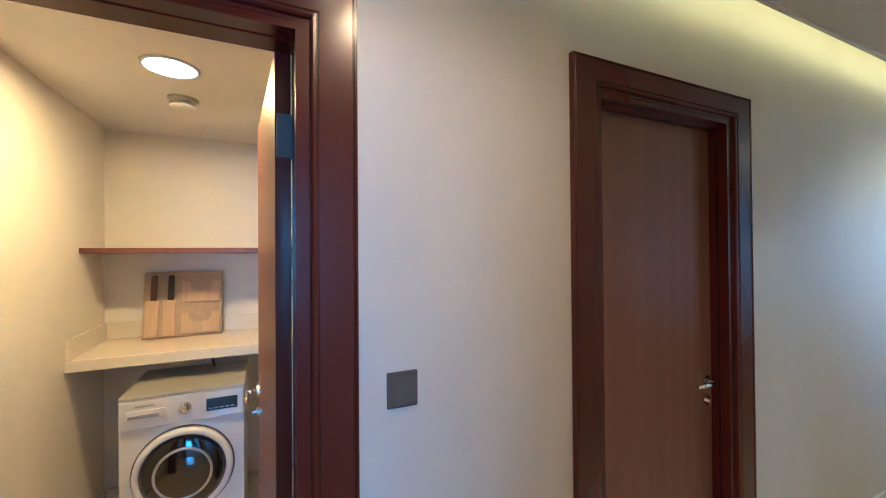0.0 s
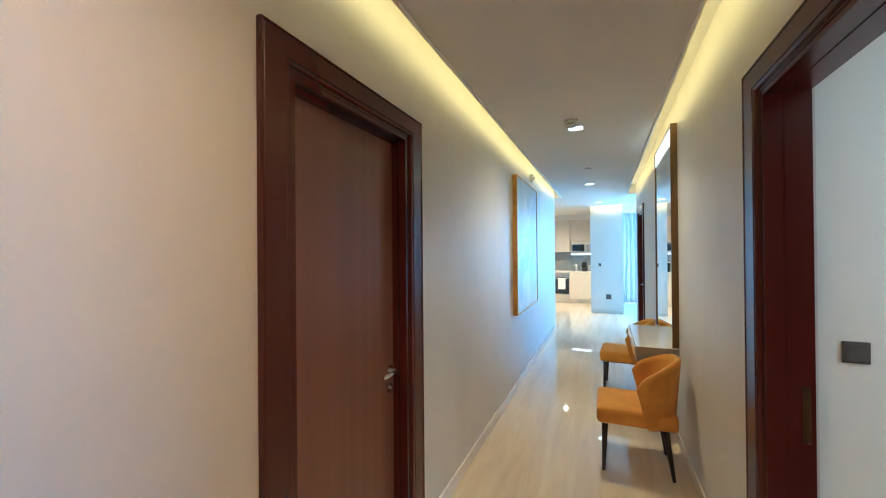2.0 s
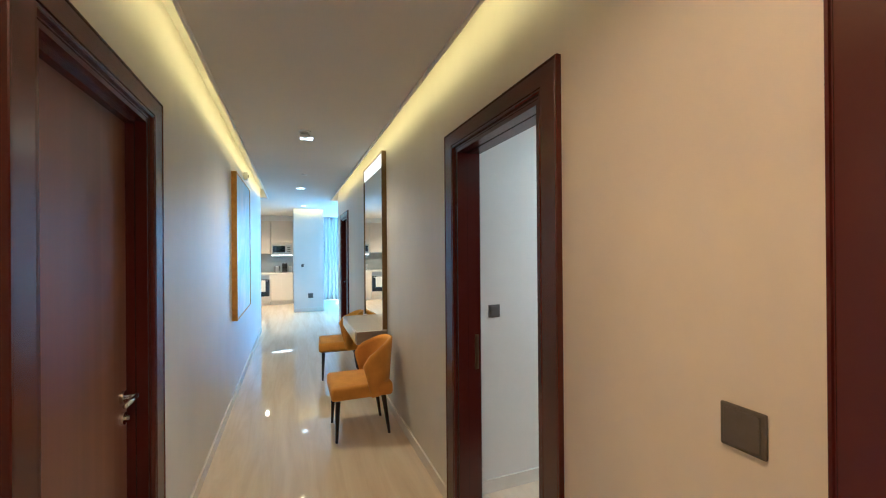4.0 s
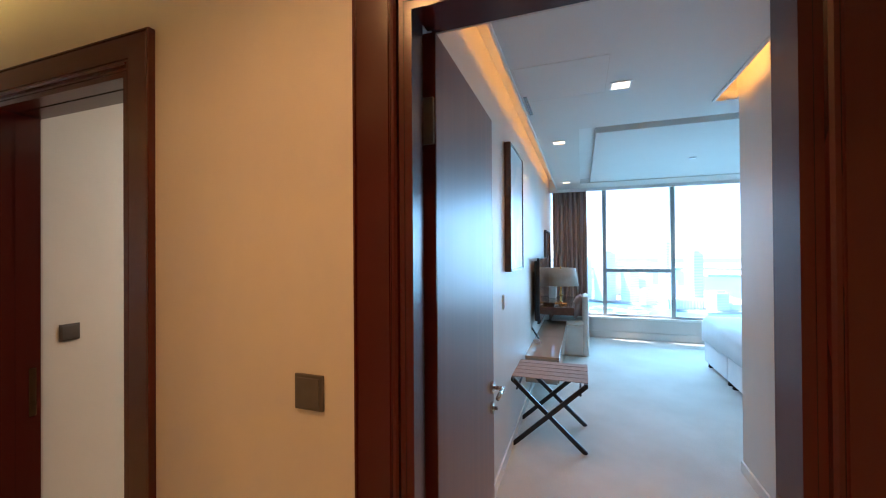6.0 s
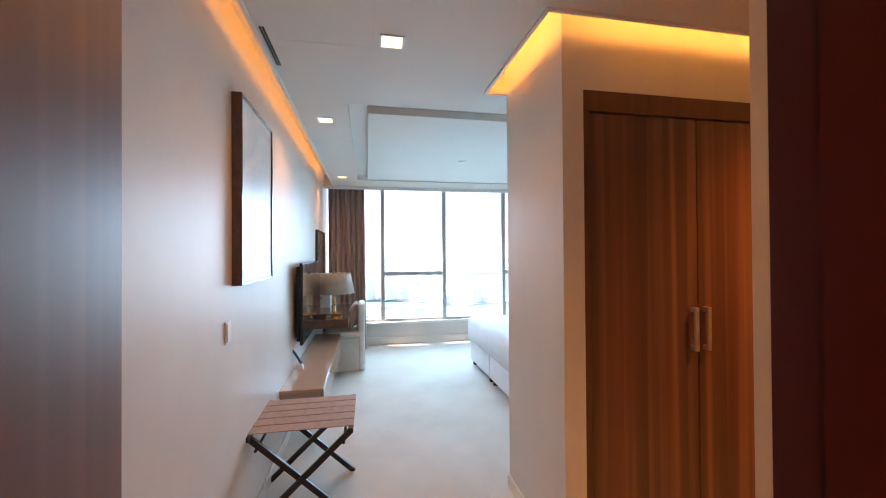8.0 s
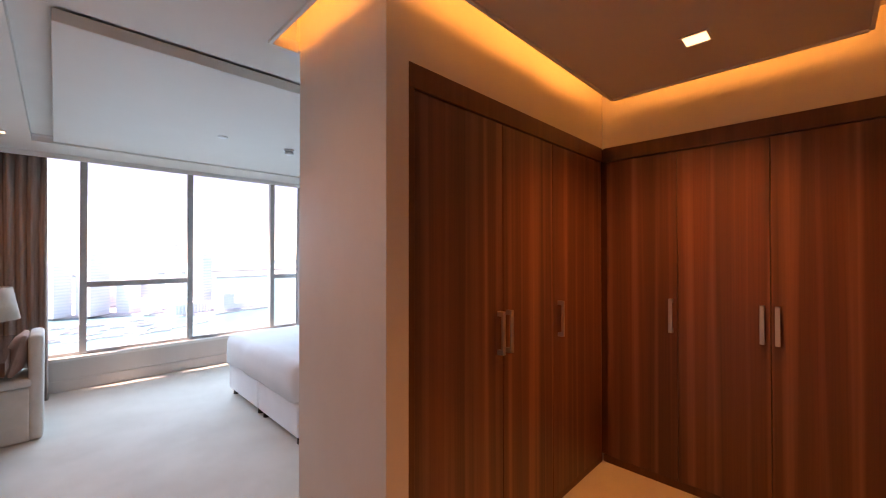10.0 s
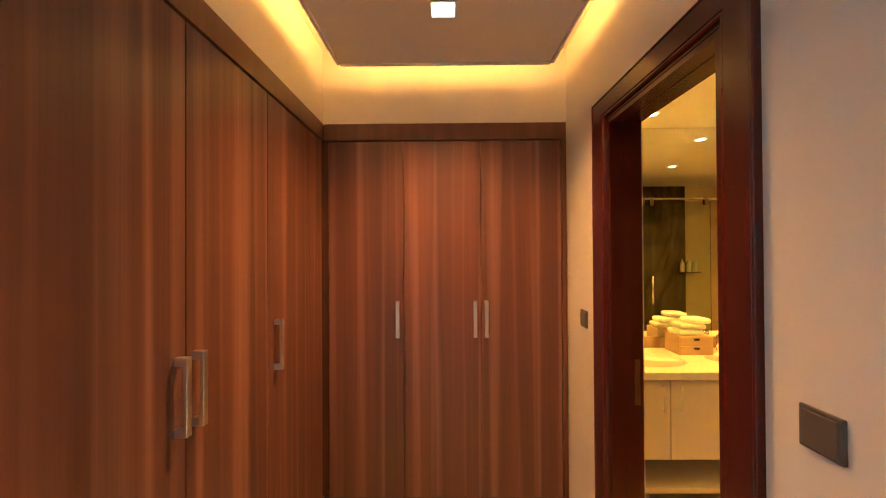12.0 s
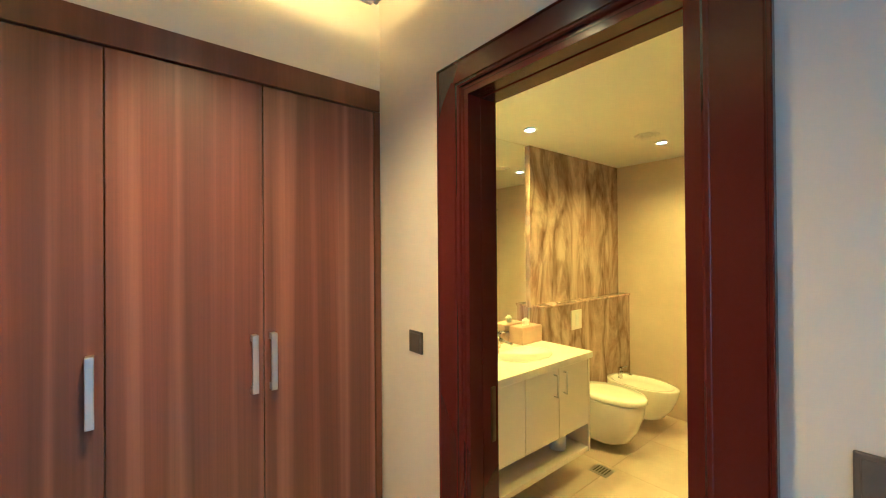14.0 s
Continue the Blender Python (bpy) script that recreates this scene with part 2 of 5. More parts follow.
def veined_marble(name, tone=1.0):
    """Brown marble: flowing upright swirls between tan and brown, with thin pale and dark veins."""
    m = bpy.data.materials.new(name)
    m.use_nodes = True
    n, l = m.node_tree.nodes, m.node_tree.links
    b = n["Principled BSDF"]
    b.inputs["Roughness"].default_value = 0.10
    co = n.new("ShaderNodeTexCoord")
    mp = n.new("ShaderNodeMapping")
    mp.inputs["Scale"].default_value = (1.0, 1.0, 0.38)
    l.new(co.outputs["Object"], mp.inputs[0])
    cloud = socket(n, "ShaderNodeTexNoise", Scale=3.4, Detail=8.0, Roughness=0.62, Distortion=2.6)
    l.new(mp.outputs[0], cloud.inputs["Vector"])
    wave = socket(n, "ShaderNodeTexWave", Scale=0.8, Distortion=26.0, Detail=5.0)
    wave.inputs["Detail Scale"].default_value = 1.3
    l.new(mp.outputs[0], wave.inputs["Vector"])
    r1 = n.new("ShaderNodeValToRGB")
    e = r1.color_ramp.elements
    e[0].position, e[0].color = 0.36, (0.23 * tone, 0.145 * tone, 0.08 * tone, 1)
    e[1].position, e[1].color = 0.66, (0.52 * tone, 0.40 * tone, 0.27 * tone, 1)
    l.new(cloud.outputs[0], r1.inputs[0])
    r2 = n.new("ShaderNodeValToRGB")
    e = r2.color_ramp.elements
    e[0].position, e[0].color = 0.0, (0.36, 0.29, 0.21, 1)
    e[1].position, e[1].color = 1.0, (1.25, 1.18, 1.05, 1)
    mid = r2.color_ramp.elements.new(0.14)
    mid.color = (0.95, 0.93, 0.90, 1)
    l.new(wave.outputs["Fac"], r2.inputs[0])
    mx = n.new("ShaderNodeMix")
    mx.data_type, mx.blend_type = "RGBA", "MULTIPLY"
    mx.inputs[0].default_value = 0.5
    l.new(r1.outputs[0], mx.inputs[6])
    l.new(r2.outputs[0], mx.inputs[7])
    l.new(mx.outputs[2], b.inputs["Base Color"])
    return m


MARBLE = veined_marble("brown_veined_marble")
# the same marble scaled down: shade of the unlit shower put into its colour
SHADED_MARBLE = veined_marble("shaded_brown_marble", 0.22)
CERAMIC = material("white_ceramic", (0.82, 0.80, 0.76), 0.08, scale=3, coat=0.5)
LINEN = material("white_bed_linen", (0.80, 0.80, 0.81), 0.85, second=(0.76, 0.76, 0.77), scale=4, bump=0.25, bump_scale=60, sheen=0.2)
DRAPE = material("taupe_curtain_cloth", (0.30, 0.22, 0.185), 0.85, second=(0.23, 0.165, 0.14), scale=9, stretch=(3, 3, 0.3), bump=0.2, bump_scale=200, sheen=0.3)
SHEER = material("pale_sheer_cloth", (0.70, 0.70, 0.70), 0.8, second=(0.62, 0.62, 0.62), scale=9, stretch=(3, 3, 0.3), bump=0.2, bump_scale=200)
ALU = material("grey_window_aluminium", (0.42, 0.43, 0.42), 0.4, 0.3, scale=20)
BLACK = material("black_plastic", (0.012, 0.012, 0.013), 0.25, scale=30)
SCREEN = material("dark_glossy_screen", (0.008, 0.008, 0.009), 0.05, scale=10, coat=1.0)
DARK_TOP = material("dark_brown_desk_wood", (0.115, 0.062, 0.043), 0.22, second=(0.08, 0.042, 0.03), scale=4, stretch=(0.6, 6, 6), coat=0.3)
SHADE = material("taupe_grey_lampshade", (0.50, 0.43, 0.35), 0.7, second=(0.45, 0.385, 0.31), scale=14, bump=0.1, bump_scale=260)
CREAM_CLOTH = material("cream_slipcover_cloth", (0.66, 0.63, 0.58), 0.9, second=(0.60, 0.57, 0.52), scale=8, bump=0.2, bump_scale=240)
PINK_CLOTH = material("dusty_pink_cushion", (0.42, 0.30, 0.26), 0.9, second=(0.36, 0.25, 0.22), scale=12, bump=0.2, bump_scale=240)
WEBBING = material("taupe_webbing", (0.42, 0.31, 0.27), 0.85, second=(0.35, 0.255, 0.22), scale=30, bump=0.3, bump_scale=200)
CABINET = material("cream_cabinet_front", (0.68, 0.62, 0.53), 0.3, scale=2, second=(0.66, 0.60, 0.51))
QUARTZ = material("pale_quartz_top", (0.74, 0.70, 0.62), 0.2, second=(0.71, 0.67, 0.59), scale=40)
SPLASH_GREY = material("grey_glass_splashback", (0.30, 0.31, 0.30), 0.12, scale=3)
STEEL = material("brushed_steel", (0.50, 0.50, 0.49), 0.3, 0.9, scale=30, stretch=(8, 1, 1))
PLASTIC_WHITE = material("white_plastic", (0.76, 0.76, 0.76), 0.3, scale=10)
APPLIANCE = material("white_enamel", (0.74, 0.76, 0.80), 0.22, scale=3, coat=0.3)
MDF = material("raw_board", (0.44, 0.35, 0.25), 0.75, second=(0.38, 0.30, 0.21), scale=20, bump=0.1, bump_scale=150)
PALE_WOOD = material("pale_wood", (0.56, 0.42, 0.27), 0.6, second=(0.48, 0.35, 0.22), scale=6, stretch=(8, 8, 0.6))
# pale abstract canvas, its blue-white lifted to take in the living window's glare
CANVAS = material("glare_paled_abstract_canvas", (0.76, 0.78, 0.80), 0.33, second=(0.50, 0.62, 0.68), scale=2.2, distort=1.5, bump=0.15, bump_scale=120)
MIRROR = material("silvered_mirror", (0.90, 0.91, 0.90), 0.004, 1.0, scale=1, second=(0.90, 0.91, 0.90))
TOWEL = material("white_towelling", (0.80, 0.79, 0.76), 0.95, second=(0.74, 0.73, 0.70), scale=30, bump=0.5, bump_scale=300)
GLASS = clear_glass("window_glass")
SHOWER_GLASS = clear_glass("green_shower_glass", (0.86, 0.93, 0.86))
LIT_WARM = glowing("lit_warm_lamp", (1.0, 0.70, 0.34), 0.9)
LIT_BATH = glowing("lit_bath_lamp", (1.0, 0.84, 0.5), 2.6)
LIT_BAND = glowing("lit_mirror_band", (1.0, 0.86, 0.55), 0.28)
LIT_COOL = glowing("lit_lamp", (1.0, 0.92, 0.75), 2.0)

# polished travertine with long soft veins
TRAV = material("polished_travertine", (0.80, 0.69, 0.53), 0.035, second=(0.66, 0.54, 0.39), scale=2.4, stretch=(4.0, 0.35, 1), contrast=(0.30, 0.70), detail=8, distort=0.6, spec=0.6)


# ---------------------------------------------------------------- building blocks
def box(bm, x0, x1, y0, y1, z0, z1, bevel=0.0):
    vs = [bm.verts.new((x, y, z)) for z in (z0, z1) for y in (y0, y1) for x in (x0, x1)]
    fs = [bm.faces.new([vs[i] for i in q]) for q in ((0, 2, 3, 1), (4, 5, 7, 6), (0, 1, 5, 4), (2, 6, 7, 3), (1, 3, 7, 5), (0, 4, 6, 2))]
    if bevel:
        bmesh.ops.bevel(bm, geom=list({e for f in fs for e in f.edges}), offset=bevel, segments=2, profile=0.5, affect="EDGES")


def boxed(*size, bevel=0.0):
    bm = bmesh.new()
    box(bm, *size, bevel=bevel)
    return bm


def tube(bm, a, b, r0, r1=None, sides=16, caps=True):
    a, b = Vector(a), Vector(b)
    r1 = r0 if r1 is None else r1
    q = (b - a).to_track_quat("Z", "Y").to_matrix()
    rings = []
    for p, r in ((a, r0), (b, r1)):
        rings.append([bm.verts.new(p + q @ Vector((r * math.cos(k * math.tau / sides), r * math.sin(k * math.tau / sides), 0))) for k in range(sides)])
    for k in range(sides):
        j = (k + 1) % sides
        bm.faces.new((rings[0][k], rings[0][j], rings[1][j], rings[1][k]))
    if caps:
        bm.faces.new(rings[0][::-1])
        bm.faces.new(rings[1])


def tubed(*args, **kw):
    bm = bmesh.new()
    tube(bm, *args, **kw)
    return bm


def lathe(profile, sides=32, sx=1.0, sy=1.0):
    """Turn a profile of (radius, height) round the upright axis."""
    bm = bmesh.new()
    rings = [[bm.verts.new((r * sx * math.cos(k * math.tau / sides), r * sy * math.sin(k * math.tau / sides), z)) for k in range(sides)] for r, z in profile]
    for a, b in zip(rings, rings[1:]):
        for k in range(sides):
            j = (k + 1) % sides
            bm.faces.new((a[k], a[j], b[j], b[k]))
    for ring, flip in ((rings[0], True), (rings[-1], False)):
        if profile[0 if flip else -1][0] > 1e-4:
            bm.faces.new(ring[::-1] if flip else ring)
    bmesh.ops.remove_doubles(bm, verts=bm.verts, dist=1e-5)
    return bm


def smooth(bm):
    for f in bm.faces:
        f.smooth = True
    return bm


def mesh_of(name, bm, mat):
    bmesh.ops.recalc_face_normals(bm, faces=bm.faces)
    me = bpy.data.meshes.new(name)
    bm.to_mesh(me)
    bm.free()
    me.materials.append(mat)
    return me


def part(name, bm, mat, parent=None, label=""):
    ob = new(name, mesh_of(name, bm, mat))
    if parent:
        ob.parent = parent
    if label:
        tagged(ob, label)
    return ob


def thing(name, label, category, at=(0, 0, 0), turn=0, group="", kind=""):
    ob = new(name)
    ob.empty_display_size = 0.1
    ob.matrix_basis = pose(*at, 0, 0, turn)
    return tagged(ob, label, category, group, kind)


def setting(name, bm, mat, label, category):
    return tagged(part(name, bm, mat), label, category, kind="structure")


def wall(name, along, lo, hi, a0, a1, z0, z1, gaps=(), mat=None, label="", category="wall"):
    """A wall from lo to hi in thickness, a0 to a1 along x or y, with gaps (from, to, bottom, top)."""
    bm = bmesh.new()

    def piece(u0, u1, w0, w1):
        if u1 - u0 > 1e-4 and w1 - w0 > 1e-4:
            if along == "y":
                box(bm, lo, hi, u0, u1, w0, w1)
            else:
                box(bm, u0, u1, lo, hi, w0, w1)
    u = a0
    for g0, g1, b, t in sorted(gaps):
        piece(u, g0, z0, z1)
        piece(g0, g1, z0, b)
        piece(g0, g1, t, z1)
        u = g1
    piece(u, a1, z0, z1)
    return setting(name, bm, mat or PAINT, label or "painted plaster wall", category)


# ---------------------------------------------------------------- structure
DOOR_H = 2.115
LAUNDRY_D, STORE_D = (-0.89, -0.105), (0.888, 1.678)
ROOM_D, BED_D, FAR_D, BATH_D = (0.903, 1.707), (-0.845, -0.08), (6.42, 7.25), (-2.875, -2.16)


def gap(d):
    return (d[0], d[1], 0, DOOR_H)


wall("wall_corridor_west", "y", XL - 0.14, XL, -1.20, CORR_END, 0, UPPER, [gap(LAUNDRY_D), gap(STORE_D)], label="plain grey-beige painted corridor wall with two doorways")
wall("wall_corridor_east", "y", XR, BX, -1.20, CORR_END, 0, UPPER, [gap(ROOM_D), gap(BED_D), gap(FAR_D)], label="plain grey-beige painted corridor wall with three doorways")
wall("wall_bathroom_door", "y", XR, BX, WY - 0.5, -1.20, 0, UPPER, [gap(BATH_D)], label="painted wall beside the wardrobe with the bathroom doorway")
wall("wall_corridor_end", "x", -1.34, -1.20, XL - 0.14, XR, 0, UPPER, label="plain painted wall closing the corridor")
wall("wall_bedroom_side", "x", BY, BY + 0.12, BX, WIN + 0.05, 0, UPPER, label="plain beige bedroom wall behind television and desk")
wall("wall_pillar", "x", -1.604, -1.495, 2.112, 2.84, 0, UPPER, label="plastered wall end beside the wardrobe", mat=PAINT)
wall("wall_wardrobe_back", "y", 2.80, 2.84, WY - 0.66, -1.604, 0, UPPER, label="plain wall behind the wardrobe")
wall("wall_alcove_back", "x", WY - 0.64, WY - 0.60, BX, 2.80, 0, UPPER, label="plain wall behind the wardrobe")
wall("wall_above_wardrobe", "y", WX, WX + 0.1, WY, -1.604, 2.302, UPPER, label="painted wall band above the wardrobe")
wall("wall_above_wardrobe_back", "x", WY - 0.1, WY, BX, WX + 0.1, 2.302, UPPER, label="painted wall band above the wardrobe")
wall("wall_bedroom_head", "x", -4.30, -4.16, 2.84, WIN + 0.05, 0, UPPER, label="plain bedroom wall behind the bed")
# bedroom window wall: a low parapet and a header
wall("wall_window_parapet", "y", 6.93, WIN + 0.08, -4.16, BY, 0, 0.34, label="low panelled wall under the window")
wall("wall_window_header", "y", WIN - 0.02, WIN + 0.08, -4.16, BY, 2.66, UPPER + 0.2, label="plain band above the window")
setting("window_sill", boxed(6.90, WIN + 0.02, -4.16, BY, 0.34, 0.375, bevel=0.004), WHITE, "white window sill along the low wall", "sill")
setting("trim", boxed(6.915, 6.93, -4.16, BY, 0, 0.13, bevel=0.003), PAINT, "painted skirting under the window", "skirting")

# the room behind the open corridor door
wall("wall_side_room", "x", 1.86, 1.96, BX, 3.6, 0, UPPER, mat=WHITE, label="bright white painted wall")
wall("wall_side_room_far", "y", 3.6, 3.7, BY + 0.12, 1.96, 0, UPPER, mat=WHITE, label="bright white painted wall")
# laundry
LB, LS, LC = -3.0, -1.10, 2.32
wall("wall_laundry_side", "x", LS - 0.1, LS, LB, XL - 0.14, 0, UPPER, mat=WHITE, label="cream painted laundry wall")
wall("wall_laundry_back", "y", LB - 0.1, LB, LS - 0.1, 0.6, 0, UPPER, mat=WHITE, label="cream painted laundry wall")
wall("wall_laundry_north", "x", 0.5, 0.6, LB, XL - 0.14, 0, UPPER, mat=WHITE, label="cream painted laundry wall")
setting("ceiling_laundry", boxed(LB, XL - 0.14, LS, 0.5, LC, LC + 0.04), WHITE, "smooth cream laundry ceiling", "ceiling")
# store behind the closed door
wall("wall_store", "y", -2.0, -1.9, 0.6, 2.2, 0, UPPER, label="plain wall")
# bathroom
BW, BS, BN, BC = -2.28, -3.835, -1.34, 2.378
wall("wall_bath_far", "y", BW - 0.1, BW, BS, BN, 0, UPPER, mat=BEIGE_WALL, label="polished beige stone bathroom wall")
wall("wall_bath_back", "x", BS - 0.1, BS, BW - 0.1, XR, 0, UPPER, mat=BEIGE_WALL, label="polished beige stone bathroom wall")
wall("wall_bath_north", "x", BN - 0.05, BN - 0.01, BW, XR, 0, UPPER, mat=BEIGE_WALL, label="polished beige stone bathroom wall")
setting("ceiling_bathroom", boxed(BW, XR, BS, BN, BC, BC + 0.04), WHITE, "smooth white bathroom ceiling", "ceiling")
# living room and kitchen
wall("wall_living_south", "x", CORR_END - 0.14, CORR_END, -4.0, XL - 0.14, 0, UPPER, label="plain painted living room wall")
wall("wall_living_south_east", "x", CORR_END - 0.14, CORR_END, BX, 6.0, 0, UPPER, label="plain painted living room wall")
wall("wall_living_west", "y", -4.1, -4.0, CORR_END - 0.14, 12.4, 0, UPPER, label="plain painted kitchen wall")
wall("wall_living_east", "y", 6.0, 6.1, CORR_END - 0.14, 12.6, 0, UPPER, label="plain painted living room wall")
wall("wall_kitchen_back", "x", 12.3, 12.4, -4.0, 0.42, 0, UPPER, mat=WHITE, label="plain white kitchen wall")
wall("wall_column", "x", 10.08, 12.3, -0.36, 0.36, 0, UPPER, mat=WHITE, label="white wall end beside the kitchen")
wall("wall_living_window", "x", 12.45, 12.55, 0.36, 6.0, 0, UPPER, [(0.5, 5.8, 0.1, 2.6)], mat=WHITE, label="white window wall of the living room")
wall("wall_kitchen_soffit", "x", 11.95, 12.3, -4.0, -0.36, 2.42, UPPER, mat=WHITE, label="white soffit above the kitchen cabinets")

setting("floor_corridor", boxed(-4.1, 6.1, -1.25, 12.6, -0.12, 0), TRAV, "polished cream travertine floor with soft long veins", "floor")
bm = boxed(BX - 0.06, WIN + 0.1, -4.3, BY + 0.02, 0.0, 0.008)
setting("floor_bedroom", bm, CARPET, "cream cut-pile carpet", "floor")
setting("floor_base", boxed(BW - 0.1, WIN + 0.1, -4.4, -1.25, -0.12, -0.002), WHITE, "plain screed under the floors", "floor")
floor_bath = setting("floor_bathroom", boxed(BW, XR + 0.08, BS, BN - 0.05, -0.002, 0.002), BEIGE_WALL, "beige grout bed of the bathroom floor", "floor")

# dropped ceiling panels, with light slots along the walls
setting("ceiling_upper", boxed(-4.1, WIN + 0.1, -4.4, 12.6, UPPER, UPPER + 0.1), CEILING, "white upper ceiling above the light slots", "ceiling")
SL = 0.145


def panel(name, *boxes, label="smooth dropped ceiling panel with light slots at its edges"):
    bm = bmesh.new()
    for b in boxes:
        box(bm, *b, CEIL, CEIL + 0.045)
    return setting(name, bm, CEILING, label, "ceiling")


def lip(*b):
    setting("trim", boxed(*b, CEIL - 0.012, CEIL + 0.047, bevel=0.003), WHITE, "white edge of the dropped ceiling", "ceiling edge")


panel("ceiling_corridor", (XL + SL, XR - SL - 0.01, -1.20, CORR_END))
lip(XL + SL - 0.018, XL + SL, -1.20, CORR_END)
lip(XR - SL - 0.01, XR - SL + 0.008, -1.20, CORR_END)
panel("ceiling_living", (-4.0, 6.0, CORR_END, 9.75), (-4.0, -0.36, 9.75, 11.95), (0.36, 6.0, 9.75, 12.1))
TRX0, TRX1, TRY0, TRY1 = 3.21, 6.12, -4.0, -0.46
panel("ceiling_bedroom", (BX + SL, 1.958, WY + 0.2, BY - SL), (1.958, 2.87, -1.345, BY - SL), (2.87, TRX0, -4.16, BY - SL), (2.842, 2.87, -4.16, -1.497),
      (TRX0, TRX1, TRY1, BY - SL), (TRX1, 6.62, -4.16, BY - SL), (TRX0, TRX1, -4.16, TRY0))
lip(BX + SL, WIN - 0.42, BY - SL, BY - SL + 0.018)
lip(1.958, 1.976, WY + 0.2, -1.345)
lip(BX + SL, 1.958, WY + 0.182, WY + 0.2)
lip(BX + SL - 0.018, BX + SL, WY + 0.2, BY - SL)
lip(1.976, 2.87, -1.363, -1.345)
lip(2.854, 2.868, -1.495, -1.363)
bm = bmesh.new()
for b in ((TRX0 - 0.03, TRX0, TRY0, TRY1), (TRX1, TRX1 + 0.03, TRY0, TRY1), (TRX0, TRX1, TRY1, TRY1 + 0.03), (TRX0, TRX1, TRY0 - 0.03, TRY0)):
    box(bm, *b, CEIL + 0.045, CEIL + 0.07)
setting("ceiling_tray_sides", bm, WHITE, "upright sides of the raised ceiling tray", "ceiling")
setting("ceiling_tray_top", boxed(TRX0 - 0.03, TRX1 + 0.03, TRY0 - 0.03, TRY1 + 0.03, CEIL + 0.07, CEIL + 0.09), WHITE, "smooth raised part of the bedroom ceiling", "ceiling")
setting("ceiling_slot_end", boxed(2.888, 2.90, -1.51, -1.345, CEIL + 0.046, UPPER), CEILING, "end of the light slot beside the wall end", "ceiling edge")
setting("ceiling_slot_side", boxed(2.842, 2.888, -1.51, -1.497, CEIL + 0.046, UPPER), CEILING, "side of the light slot beside the wall end", "ceiling edge")
setting("ceiling_slot_end", boxed(XL, XR, CORR_END + 0.002, CORR_END + 0.02, CEIL + 0.047, UPPER), CEILING, "end of the light slots beside the living room", "ceiling edge")
setting("ceiling_tray", boxed(TRX0 + 0.14, TRX1 - 0.14, TRY0 + 0.14, TRY1 - 0.14, CEIL - 0.01, CEIL + 0.05, bevel=0.004), CEILING, "square floating ceiling panel over the bed", "ceiling")
setting("ceiling_pocket", boxed(6.62, 6.65, -4.16, BY, CEIL - 0.05, UPPER), WHITE, "white edge of the curtain pocket", "ceiling edge")


# ---------------------------------------------------------------- doors
def casing_piece(corners, out):
    """One mitred length of door casing; corners: inner and outer line ends in (u, z), the profile stands out along y."""
    (i0, i1), (o0, o1) = corners
    prof = ((0.0, 0.003), (0.10, 0.003), (0.115, 0.012), (0.16, 0.016), (0.22, 0.0155), (0.235, 0.0145), (0.25, 0.0145), (0.26, 0.018), (0.90, 0.0195),
            (0.915, 0.0175), (0.930, 0.0175), (0.945, 0.022), (0.985, 0.022), (1.0, 0.019), (1.0, 0.0), (0.0, 0.0))
    bm = bmesh.new()
    ends = []
    for i, o in ((i0, o0), (i1, o1)):
        ends.append([bm.verts.new((i[0] + (o[0] - i[0]) * f, out * h, i[1] + (o[1] - i[1]) * f)) for f, h in prof])
    k = len(prof)
    for j in range(k):
        bm.faces.new((ends[0][j], ends[0][(j + 1) % k], ends[1][(j + 1) % k], ends[1][j]))
    bm.faces.new(ends[0])
    bm.faces.new(ends[1][::-1])
    return bm


def lever(parent, x, z, y, out, toward):
    """A lever handle with its rose and a lock rose under it, on a face at y looking to out."""
    h = part("handle", tubed((x, y, z), (x, y + out * 0.012, z), 0.026), CHROME, parent, "polished chrome lever handle")
    bm = tubed((x, y + out * 0.01, z), (x, y + out * 0.055, z), 0.009)
    tube(bm, (x, y + out * 0.05, z), (x + toward * 0.125, y + out * 0.052, z + 0.002), 0.010, 0.008)
    part("lever", smooth(bm), CHROME, h)
    bm = tubed((x, y, z - 0.085), (x, y + out * 0.011, z - 0.085), 0.025)
    tube(bm, (x, y + out * 0.011, z - 0.085), (x, y + out * 0.028, z - 0.085), 0.008)
    part("lock_rose", bm, CHROME, h)


